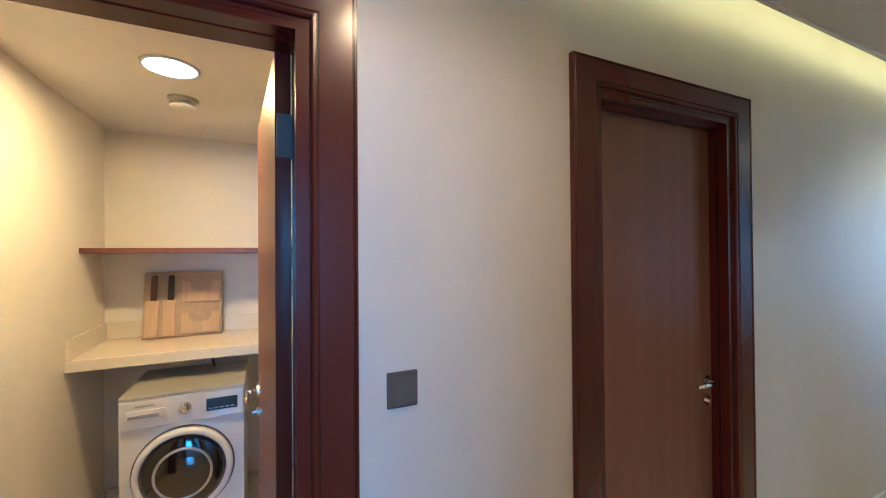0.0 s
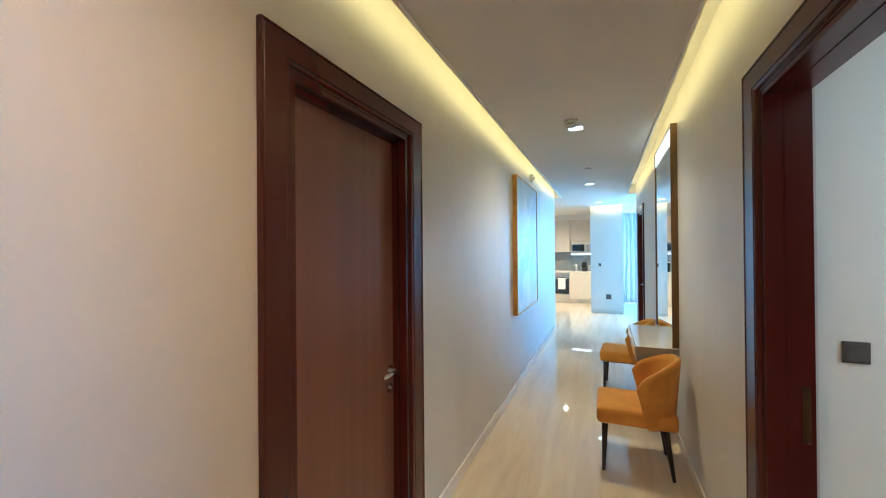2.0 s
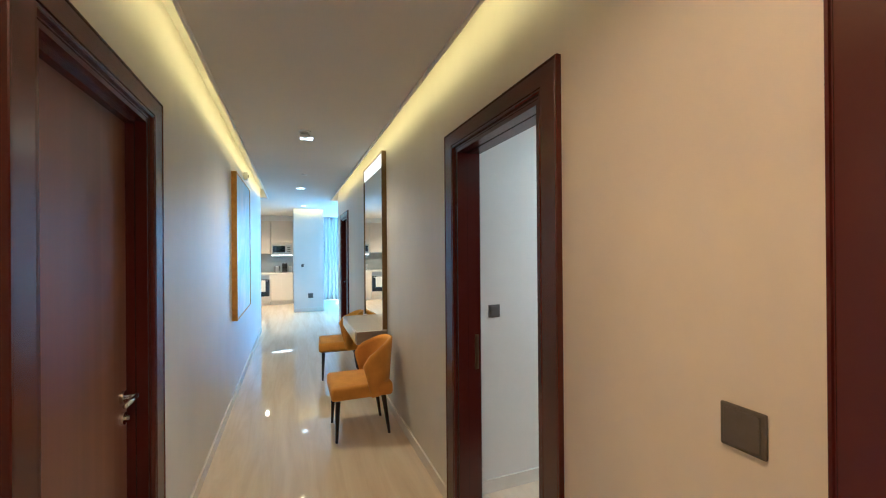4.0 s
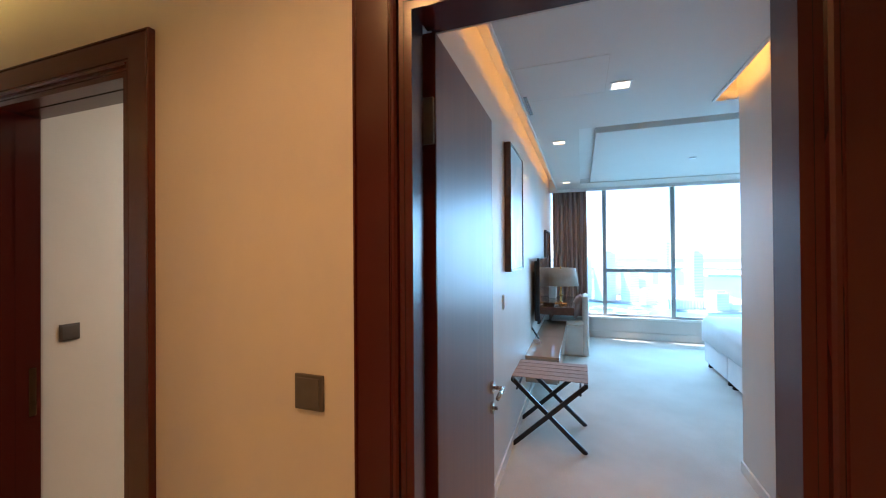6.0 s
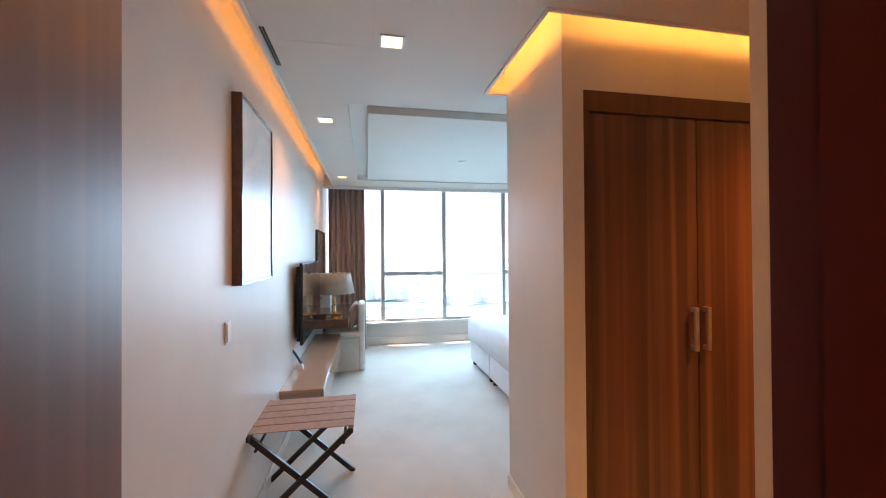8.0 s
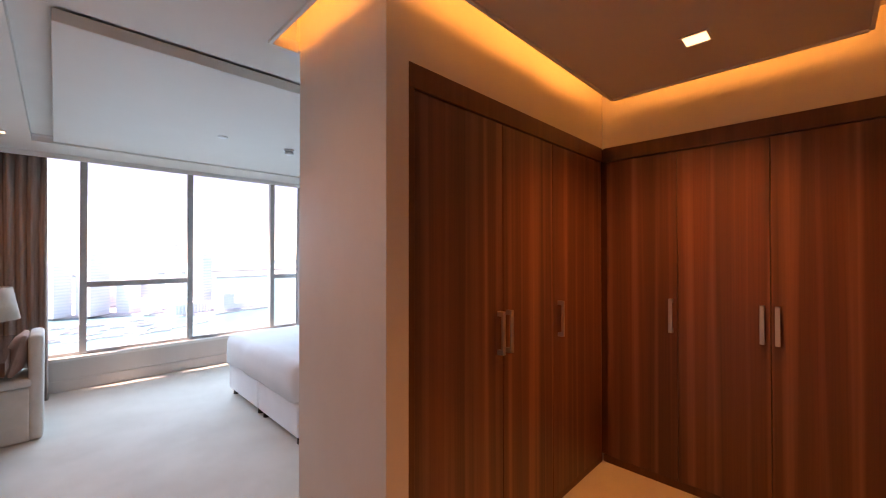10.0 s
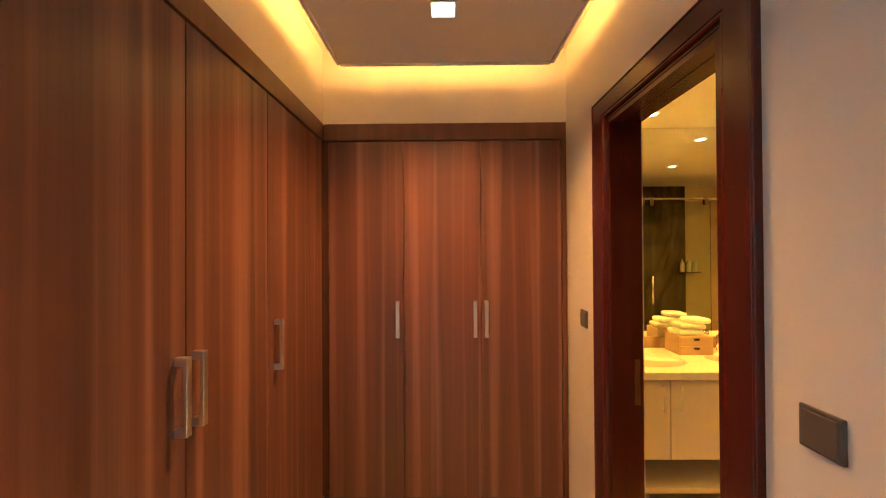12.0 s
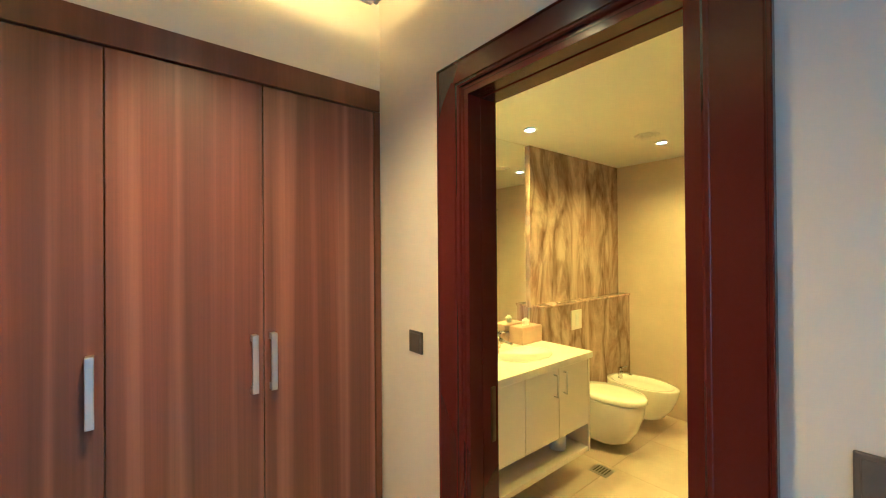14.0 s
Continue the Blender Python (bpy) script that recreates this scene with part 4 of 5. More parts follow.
for pn, prof, mat, lab in (("porthole_seam", [(0.216, 0.0), (0.219, 0.004), (0.222, 0.0)], SWITCH, "dark seam round the porthole"),
                           ("porthole_ring", [(0.183, 0.0), (0.184, 0.028), (0.192, 0.037), (0.206, 0.034), (0.214, 0.018), (0.216, 0.0)], APPLIANCE, "white porthole ring"),
                           ("porthole_glass", [(0.183, 0.022), (0.165, 0.030), (0.12, 0.042), (0.06, 0.049), (0.0, 0.051)], SCREEN, "dark domed glass"),
                           ("drum_rim", [(0.128, 0.0385), (0.127, 0.0425), (0.116, 0.0445), (0.114, 0.0415)], STEEL, "steel rim behind the glass")):
    ob = part(pn, smooth(lathe(prof, 48)), mat, t, lab)
    ob.matrix_basis = pose(0.001, 0.0, 0.46, 0, 90, 0)
part("kick_panel", boxed(0.001, 0.006, -0.26, 0.26, 0.02, 0.13, bevel=0.002), APPLIANCE, t)

t = thing("knife_board", "wooden display board holding two knives and brackets, leaning on the wall", "board", (-2.90, -0.67, 1.012))
t.matrix_basis = pose(-2.87, -0.67, 1.012, 0, -12, 0)
part("backing", boxed(-0.012, 0.0, -0.215, 0.215, 0.0, 0.42, bevel=0.002), MDF, t)
for y, mat_h, h0 in ((-0.165, MAHOGANY, 0.24), (-0.075, BLACK_WOOD, 0.24)):
    part("knife_sheath", boxed(0.001, 0.016, y - 0.036, y + 0.032, 0.01, 0.235, bevel=0.002), PALE_WOOD, t)
    part("knife_handle", boxed(0.003, 0.020, y - 0.012, y + 0.020, 0.236, 0.395, bevel=0.005), mat_h, t)


def cradle(z0, z1):
    """A pocket board with a rounded notch in its top edge."""
    bm = bmesh.new()
    pts = [(-0.01, z0), (0.20, z0), (0.20, z1), (0.16, z1)]
    for k in range(13):
        a = math.pi * k / 12
        pts.append((0.095 + 0.062 * math.cos(a), z1 - 0.012 - 0.05 * math.sin(a) ** 0.6))
    pts += [(0.03, z1), (-0.01, z1)]
    lo = [bm.verts.new((0.001, y, z)) for y, z in pts]
    hi = [bm.verts.new((0.018, y, z)) for y, z in pts]
    bm.faces.new(lo)
    bm.faces.new(hi[::-1])
    for k in range(len(pts)):
        j = (k + 1) % len(pts)
        bm.faces.new((lo[k], lo[j], hi[j], hi[k]))
    return bm


part("pocket", cradle(0.02, 0.15), PALE_WOOD, t)
part("pocket", cradle(0.22, 0.35), PALE_WOOD, t)
t = thing("power_cable", "grey cable hanging behind the washing machine", "cable")
part("cord", smooth(tubed((-2.70, -0.50, 0.94), (-2.66, -0.46, 0.80), 0.008, sides=8)), SWITCH, t)

# ---------------------------------------------------------------- kitchen and living room
KY = 11.70
for k, (a, b) in enumerate(((-0.98, -0.37), (-1.60, -0.985), (-2.2, -1.605), (-2.9, -2.205))):
    t = thing("base_cabinet", "cream kitchen base cabinet with plain doors", "kitchen cabinet", group="kitchen base cabinets")
    part("body", boxed(a + 0.002, b - 0.002, KY + 0.02, 12.28, 0.10, 0.87), CABINET, t)
    part("plinth", boxed(a + 0.002, b - 0.002, KY + 0.06, 12.2, 0, 0.098), SKIRT, t)
    if k == 1:
        part("drawer", boxed(a + 0.006, b - 0.006, KY, KY + 0.019, 0.11, 0.23, bevel=0.002), CABINET, t)
    else:
        part("door", boxed(a + 0.006, (a + b) / 2 - 0.002, KY, KY + 0.019, 0.11, 0.86, bevel=0.002), CABINET, t)
        part("door", boxed((a + b) / 2 + 0.002, b - 0.006, KY, KY + 0.019, 0.11, 0.86, bevel=0.002), CABINET, t)
t = thing("kitchen_worktop", "pale stone worktop along the kitchen", "worktop")
part("slab", boxed(-2.9, -0.362, KY - 0.02, 12.29, 0.872, 0.912, bevel=0.004), QUARTZ, t)
t = thing("oven", "built-in black glass oven under the worktop", "oven", (-1.29, KY, 0))
part("fascia", boxed(-0.29, 0.29, -0.008, 0.018, 0.74, 0.86, bevel=0.002), STEEL, t)
part("oven_door", boxed(-0.29, 0.29, -0.014, 0.018, 0.26, 0.735, bevel=0.003), SCREEN, t, "black glass oven door")
bm = tubed((-0.25, -0.055, 0.70), (0.25, -0.055, 0.70), 0.010)
tube(bm, (-0.23, -0.055, 0.70), (-0.23, -0.01, 0.70), 0.007)
tube(bm, (0.23, -0.055, 0.70), (0.23, -0.01, 0.70), 0.007)
part("bar", bm, STEEL, t)
t = thing("tea_towel", "white tea towel hung over the oven bar", "tea towel", (-1.20, KY, 0))
part("cloth", boxed(-0.10, 0.10, -0.073, -0.067, 0.40, 0.712, bevel=0.002), TOWEL, t)
part("cloth", boxed(-0.10, 0.10, -0.043, -0.038, 0.46, 0.712, bevel=0.002), TOWEL, t)
part("cloth", boxed(-0.10, 0.10, -0.073, -0.038, 0.712, 0.717, bevel=0.001), TOWEL, t)
for k, (a, b, z0) in enumerate(((-0.98, -0.37, 1.78), (-1.60, -0.985, 1.47), (-2.2, -1.605, 1.47), (-2.9, -2.205, 1.47))):
    t = thing("wall_cabinet", "tall cream kitchen wall cabinet", "kitchen cabinet", group="kitchen wall cabinets")
    part("body", boxed(a + 0.002, b - 0.002, 11.97, 12.28, z0, 2.415), CABINET, t)
    part("door", boxed(a + 0.004, b - 0.004, 11.95, 11.969, z0, 2.415, bevel=0.002), CABINET, t)
t = thing("microwave", "steel microwave with dark window in a niche", "microwave", (-0.675, 11.94, 1.44))
part("housing", boxed(-0.295, 0.295, 0.02, 0.33, -0.02, 0.33), CABINET, t)
part("body", boxed(-0.27, 0.27, -0.02, 0.019, 0.02, 0.29, bevel=0.004), STEEL, t)
part("window", boxed(-0.24, 0.09, -0.025, -0.0205, 0.06, 0.25, bevel=0.002), SCREEN, t, "dark glass window")
for kk in range(3):
    part("button", boxed(0.15, 0.23, -0.024, -0.0205, 0.07 + kk * 0.06, 0.10 + kk * 0.06, bevel=0.001), SWITCH, t)
t = thing("splashback", "grey glass splashback behind the worktop", "splashback")
part("sheet", boxed(-2.9, -0.37, 12.285, 12.298, 0.913, 1.47), SPLASH_GREY, t)
t = thing("strip_light", "lit strip under the wall cabinets", "strip light")
part("tube", boxed(-0.95, -0.40, 12.0, 12.03, 1.400, 1.412), LIT_COOL, t)
t = thing("kettle", "brushed steel kettle on the worktop", "kettle", (-0.82, 11.95, 0.912))
part("jug", smooth(lathe([(0.075, 0), (0.078, 0.02), (0.06, 0.17), (0.045, 0.19), (0.0, 0.20)], 24)), STEEL, t)
part("grip", smooth(tubed((0.085, 0, 0.05), (0.075, 0, 0.19), 0.010)), BLACK, t)
part("spout", smooth(tubed((-0.055, 0, 0.14), (-0.09, 0, 0.175), 0.016, 0.010)), STEEL, t)
t = thing("coffee_machine", "black coffee machine on the worktop", "coffee machine", (-0.60, 11.95, 0.912))
part("body", boxed(-0.07, 0.07, 0.02, 0.16, 0, 0.27, bevel=0.01), BLACK, t)
part("head", boxed(-0.065, 0.065, -0.08, 0.019, 0.17, 0.26, bevel=0.01), BLACK, t)
part("jug", smooth(lathe([(0.045, 0), (0.055, 0.05), (0.045, 0.11)], 20)), SCREEN, t).location = (0, -0.05, 0.012)
t = thing("toaster", "small steel toaster on the worktop", "toaster", (-0.44, 11.95, 0.912))
part("body", boxed(-0.05, 0.05, -0.10, 0.10, 0, 0.17, bevel=0.02), STEEL, t)


def curtain(name, label, x, y0, y1, z0, z1, folds, depth, mat, along="y"):
    """A gathered cloth: even folds that wander a little and tighten upward."""
    t = thing(name, label, "curtain")
    rnd = random.Random(int(abs(y0 * 100)) + folds)
    bm = bmesh.new()
    n, rows = folds * 8, 14
    ph = [rnd.uniform(-0.5, 0.5) for _ in range(folds + 1)]
    grid = []
    for j in range(rows + 1):
        f = j / rows
        row = []
        for i in range(n + 1):
            u = i / n
            k = min(int(u * folds), folds - 1)
            w = u * folds + 0.25 * ph[k] * math.sin(u * folds * math.pi) + 0.10 * math.sin(f * 5 + k)
            d = depth * (0.75 + 0.35 * (1 - f)) * math.sin(w * math.tau) + 0.012 * math.sin(u * 17 + f * 3)
            s = y0 + (y1 - y0) * u * (1 + 0.05 * (1 - f))
            p = (x + d, s, z0 + (z1 - z0) * f) if along == "y" else (s, x + d, z0 + (z1 - z0) * f)
            row.append(bm.verts.new(p))
        grid.append(row)
    for a, b in zip(grid, grid[1:]):
        for i in range(n):
            bm.faces.new((a[i], a[i + 1], b[i + 1], b[i]))
    ob = part("drape", smooth(bm), mat, t)
    ob.modifiers.new("thickness", "SOLIDIFY").thickness = 0.004
    return t


curtain("curtain", "pale grey floor-length curtain beside the living room window", 12.25, 0.40, 1.0, 0.01, 2.66, 6, 0.045, SHEER, "x")
living_win = thing("window_2", "tall white-framed living room window", "window", kind="structure")
for x in (0.5, 1.8, 3.1, 4.4, 5.74):
    part("mullion", boxed(x, x + 0.06, 12.45, 12.53, 0.1, 2.6), ALU, living_win)
for x in (0.56, 1.86, 3.16, 4.46):
    p = part("pane", boxed(x, x + 1.24, 12.49, 12.495, 0.1, 2.6), GLASS, living_win)
    p.visible_shadow = False


# ---------------------------------------------------------------- bedroom things
t = thing("television", "flat black television mounted on the bedroom wall", "television", (4.0, -0.01, 0.72))
part("back", boxed(0.02, 1.23, 0.0, 0.03, 0.03, 0.69, bevel=0.006), BLACK, t)
part("bezel", boxed(0, 1.25, -0.025, -0.0005, 0, 0.72, bevel=0.004), BLACK, t, "thin black bezel")
part("screen", boxed(0.012, 1.238, -0.028, -0.0255, 0.018, 0.708), SCREEN, t, "dark glossy screen")
part("bracket", boxed(0.4, 0.85, 0.031, 0.058, 0.2, 0.5), BLACK, t)

t = thing("low_console", "long floating glossy taupe console under the television", "console")
part("body", boxed(3.515, 5.55, -0.245, BY, 0.24, 0.478, bevel=0.003), TAUPE, t)
part("top", boxed(3.50, 5.56, -0.262, BY, 0.480, 0.503, bevel=0.003), TOP_LACQUER, t)
for k in range(3):
    part("drawer_front", boxed(3.53 + k * 0.675, 4.19 + k * 0.675, -0.262, -0.247, 0.25, 0.472, bevel=0.002), TOP_LACQUER, t)

t = thing("desk", "dark brown wall-fixed desk beyond the television", "desk")
part("top", boxed(5.06, 6.42, -0.375, BY, 0.66, 0.76, bevel=0.004), DARK_TOP, t)
part("support", boxed(6.34, 6.42, -0.36, BY - 0.01, 0.009, 0.658), DARK_TOP, t)
t = thing("desk_mirror", "dark-framed mirror on the wall over the desk", "mirror", (5.60, BY, 0.90))
part("glass", boxed(0.03, 0.81, -0.022, -0.003, 0.03, 0.90), MIRROR, t)
for b in ((0, 0.029, 0, 0.93), (0.811, 0.84, 0, 0.93)):
    part("frame_side", boxed(b[0], b[1], -0.035, 0, b[2], b[3], bevel=0.003), DARK_TOP, t)
for b in ((0, 0.029), (0.901, 0.93)):
    part("frame_rail", boxed(0.03, 0.81, -0.035, 0, *b, bevel=0.003), DARK_TOP, t)

t = thing("table_lamp", "brass and glass table lamp with a wide grey shade", "table lamp", (5.42, -0.19, 0.76))
part("base", boxed(-0.085, 0.085, -0.085, 0.085, 0, 0.028, bevel=0.004), BRASS, t, "square brass foot")
part("stem", smooth(lathe([(0.022, 0.028), (0.022, 0.045), (0.014, 0.05), (0.014, 0.30)], 20)), BRASS, t, "slim brass column")
part("collar", smooth(lathe([(0.014, 0.12), (0.026, 0.125), (0.026, 0.15), (0.014, 0.155)], 20)), BRASS, t)
shade = bmesh.new()
tube(shade, (0, 0, 0.27), (0, 0, 0.515), 0.245, 0.20, sides=40, caps=False)
ob = part("shade", smooth(shade), SHADE, t, "wide tapered grey cloth shade")
ob.modifiers.new("thickness", "SOLIDIFY").thickness = 0.004
part("finial", smooth(lathe([(0.012, 0.30), (0.012, 0.52), (0.006, 0.54), (0.0, 0.545)], 12)), BRASS, t)
t = thing("desk_box", "cream leather-look box at the end of the desk", "box", (6.22, -0.015, 0.76))
part("body", boxed(-0.13, 0.13, -0.065, 0.065, 0, 0.15, bevel=0.006), CREAM_CLOTH, t)
part("lid", boxed(-0.133, 0.133, -0.067, 0.067, 0.151, 0.19, bevel=0.006), CREAM_CLOTH, t)
t = thing("telephone", "dark desk telephone with a coiled cord beside the lamp", "telephone", (5.24, -0.05, 0.76))
part("base", boxed(-0.07, 0.07, -0.06, 0.06, 0, 0.022, bevel=0.007), BLACK, t)
part("receiver", boxed(-0.065, -0.025, -0.07, 0.07, 0.023, 0.046, bevel=0.009), BLACK, t)
bm = bmesh.new()
turns = [Vector((0.02 + 0.012 * math.cos(k * 1.2), -0.05 - 0.0028 * k, 0.014 + 0.008 * math.sin(k * 1.2))) for k in range(36)]
for p, q in zip(turns, turns[1:]):
    tube(bm, p, q, 0.0028, sides=6)
part("cord", smooth(bm), BLACK, t)
t = thing("notepad", "small white notepad on the desk", "notepad", (5.34, -0.12, 0.76), 20)
part("cover", boxed(-0.045, 0.045, -0.035, 0.035, 0, 0.004), PLASTIC_WHITE, t)
part("sheet", boxed(-0.043, 0.043, -0.033, 0.033, 0.0042, 0.009), TOWEL, t)

t = thing("remote_holder", "dark remote control leaning in a cream holder on the console", "remote control", (4.07, -0.005, 0.503), 8)
foot = boxed(-0.045, 0.045, -0.03, 0.03, 0, 0.045, bevel=0.004)
for v in foot.verts:
    v.co.y += 0.35 * v.co.z
part("foot", foot, PLASTIC_WHITE, t, "cream sloping stand")
ob = part("remote", boxed(-0.024, 0.024, -0.009, 0.009, 0, 0.18, bevel=0.004), BLACK, t, "dark remote control with pale keys")
ob.matrix_basis = pose(0, -0.012, 0.047, -32, 0, 0)
for k in range(6):
    for u in (-0.012, 0.006):
        part("key", boxed(u, u + 0.009, -0.0108, -0.0092, 0.05 + k * 0.019, 0.058 + k * 0.019), SATIN, ob)

t = thing("slipcover_chair", "cream slipcovered chair pushed to the desk", "chair", (5.76, -0.27, 0.008))
part("skirt", boxed(-0.23, 0.23, -0.22, 0.24, 0, 0.44, bevel=0.02), CREAM_CLOTH, t)
part("seat", rounded_slab(0.48, 0.46, 0.44, 0.51, 0.03), CREAM_CLOTH, t)
back = boxed(-0.235, 0.235, -0.29, -0.20, 0.0, 0.86, bevel=0.03)
part("backrest", smooth(back), CREAM_CLOTH, t, "cream slipcovered chair back")
t = thing("cushion", "dusty pink cushion leaning on the chair back", "cushion", (5.76, -0.37, 0.52))
bm = boxed(-0.18, 0.18, -0.05, 0.05, 0.0, 0.33)
bmesh.ops.subdivide_edges(bm, edges=bm.edges, cuts=6, use_grid_fill=True)
for v in bm.verts:
    u, w = v.co.x / 0.18, (v.co.z - 0.165) / 0.165
    v.co.y *= 0.25 + 1.25 * (1 - u * u) ** 0.5 * (1 - w * w) ** 0.5 if abs(u) < 1 and abs(w) < 1 else 0.25
ob = part("pillow", smooth(bm), PINK_CLOTH, t)
ob.matrix_basis = pose(0, 0, 0.02, 14, 0, 0)

curtain("curtain", "heavy taupe curtain drawn to the side of the window", 6.72, 0.0, -0.55, 0.012, 2.735, 7, 0.045, DRAPE)
curtain("curtain", "pale sheer curtain at the far end of the window", 6.80, -3.28, -3.62, 0.012, 2.735, 5, 0.04, SHEER)
curtain("curtain", "heavy taupe curtain drawn to the far side of the window", 6.74, -3.62, -4.12, 0.012, 2.735, 6, 0.055, DRAPE)

t = thing("luggage_rack", "folding black luggage rack with woven taupe straps", "luggage rack", (2.97, -0.22, 0.008))
HW, HY2, HZ2 = 0.245, 0.275, 0.51
for x in (-HW, HW):
    for s in (-1, 1):
        bm = bmesh.new()
        a, b = Vector((x + 0.012 * s, -HY2 * s, 0.0)), Vector((x + 0.012 * s, HY2 * s, HZ2))
        d = (b - a).normalized()
        n = Vector((0, -d.z, d.y))
        vs = [bm.verts.new(p + n * q + Vector((w, 0, 0))) for p in (a, b) for q, w in ((-0.016, -0.010), (0.016, -0.010), (0.016, 0.010), (-0.016, 0.010))]
        for q in ((0, 1, 2, 3), (7, 6, 5, 4), (0, 4, 5, 1), (1, 5, 6, 2), (2, 6, 7, 3), (3, 7, 4, 0)):
            bm.faces.new([vs[i] for i in q])
        part("leg", bm, BLACK_WOOD, t, "flat black crossing leg")
for s in (-1, 1):
    part("top_rail", boxed(-HW - 0.03, HW + 0.03, s * HY2 - 0.014, s * HY2 + 0.014, HZ2 - 0.012, HZ2 + 0.018, bevel=0.004), BLACK_WOOD, t)
    part("cross_bar", smooth(tubed((-HW, s * 0.235, 0.436), (HW, s * 0.235, 0.436), 0.008)), BLACK_WOOD, t)
for k in range(5):
    x = -0.20 + k * 0.10
    part("strap", boxed(x - 0.044, x + 0.044, -HY2 - 0.016, HY2 + 0.016, HZ2 + 0.019, HZ2 + 0.024, bevel=0.001), WEBBING, t)


def crumpled(bm, amount, size, seed):
    for v in bm.verts:
        v.co += Vector(noise.noise_vector((v.co + Vector((seed, 0, 0))) * size)) * amount


bx0, bx1, by0, by1 = 3.90, 5.58, -4.06, -1.97
t = thing("bed", "double bed on white divan bases with a white duvet", "bed")
for a, b in ((bx0, (bx0 + bx1) / 2 - 0.008), ((bx0 + bx1) / 2 + 0.008, bx1)):
    part("divan", boxed(a, b, by0, by1, 0.075, 0.34, bevel=0.015), LINEN, t, "white cloth-covered divan base")
    for x in (a + 0.06, b - 0.06):
        for y in (by0 + 0.1, by1 - 0.06):
            part("castor", smooth(tubed((x, y, 0.008), (x, y, 0.076), 0.034, 0.026)), BLACK, t, "small black foot")
part("mattress", boxed(bx0 + 0.005, bx1 - 0.005, by0, by1 - 0.005, 0.343, 0.56, bevel=0.05), LINEN, t)
bm = boxed(bx0 - 0.03, bx1 + 0.03, by0 + 0.4, by1 + 0.035, 0.36, 0.66)
bmesh.ops.bevel(bm, geom=[e for e in bm.edges if e.verts[0].co.z > 0.5 or e.verts[1].co.z > 0.5], offset=0.09, segments=5, profile=0.5, affect="EDGES")
bmesh.ops.subdivide_edges(bm, edges=[e for e in bm.edges if e.calc_length() > 0.25], cuts=10, use_grid_fill=True)
crumpled(bm, 0.018, 3.5, 3)
part("duvet", smooth(bm), LINEN, t, "softly creased white duvet")
for x in (bx0 + 0.45, bx1 - 0.45):
    pw = rounded_slab(0.68, 0.42, 0.66, 0.80, 0.06)
    ob = part("pillow", pw, LINEN, t)
    ob.location = (x, by0 + 0.27, 0.0)
part("headboard", boxed(bx0 - 0.1, bx1 + 0.1, -4.155, by0 - 0.005, 0.01, 1.15, bevel=0.02), TAUPE, t)

# ---------------------------------------------------------------- bathroom
VX0, VX1, VY = -0.85, XR - 0.004, -3.29
t = thing("vanity", "cream bathroom vanity with a stone top and an open lower shelf", "vanity unit")


def pierced_slab(x0, x1, y0, y1, z0, z1, cx, cy, rx, ry, seg=48):
    """A slab with an oval hole through it."""
    bm = bmesh.new()
    oval, edge = [], []
    for k in range(seg):
        c, d = math.cos(math.tau * k / seg), math.sin(math.tau * k / seg)
        reach = min(((x1 if c > 0 else x0) - cx) / c if abs(c) > 1e-6 else 9, ((y1 if d > 0 else y0) - cy) / d if abs(d) > 1e-6 else 9)
        oval.append((cx + rx * c, cy + ry * d))
        edge.append((cx + reach * c, cy + reach * d))
    for x, y in ((x0, y0), (x0, y1), (x1, y0), (x1, y1)):
        near = min(range(seg), key=lambda k: (edge[k][0] - x) ** 2 + (edge[k][1] - y) ** 2)
        edge[near] = (x, y)
    ring = [[bm.verts.new((x, y, z)) for x, y in pts] for z in (z0, z1) for pts in (oval, edge)]
    for k in range(seg):
        j = (k + 1) % seg
        for p, q in ((0, 1), (2, 3), (0, 2), (1, 3)):
            bm.faces.new((ring[p][k], ring[p][j], ring[q][j], ring[q][k]))
    return bm


for cx, x0, x1 in ((-0.45, VX0 - 0.015, -0.145), (0.16, -0.1448, VX1)):
    part("counter", pierced_slab(x0, x1, BS, VY + 0.015, 0.82, 0.86, cx, -3.53, 0.225, 0.162), QUARTZ, t, "pale polished stone top")
part("body", boxed(VX0 + 0.02, VX1, BS, VY - 0.021, 0.378, 0.70), CABINET, t)
part("end_panel", boxed(VX0, VX0 + 0.019, BS, VY, 0.190, 0.818, bevel=0.002), CABINET, t)
part("shelf", boxed(VX0 + 0.02, VX1, BS, VY - 0.004, 0.190, 0.222, bevel=0.003), CABINET, t)
part("upstand", boxed(VX0, VX1, BS, BS + 0.016, 0.861, 0.935), MARBLE, t)
edges = (VX0 + 0.021, -0.498, -0.172, 0.150, VX1)
for k, (a, b) in enumerate(zip(edges, edges[1:])):
    d = part("door", boxed(a + 0.002, b - 0.002, VY - 0.020, VY, 0.378, 0.812, bevel=0.002), CABINET, t)
    x = (b - 0.047, a + 0.050, b - 0.050, a + 0.047)[k]
    bm = tubed((x, VY + 0.028, 0.648), (x, VY + 0.028, 0.788), 0.005)
    tube(bm, (x, VY, 0.653), (x, VY + 0.028, 0.653), 0.004)
    tube(bm, (x, VY, 0.783), (x, VY + 0.028, 0.783), 0.004)
    part("handle", smooth(bm), SATIN, d, "slim metal bow handle")
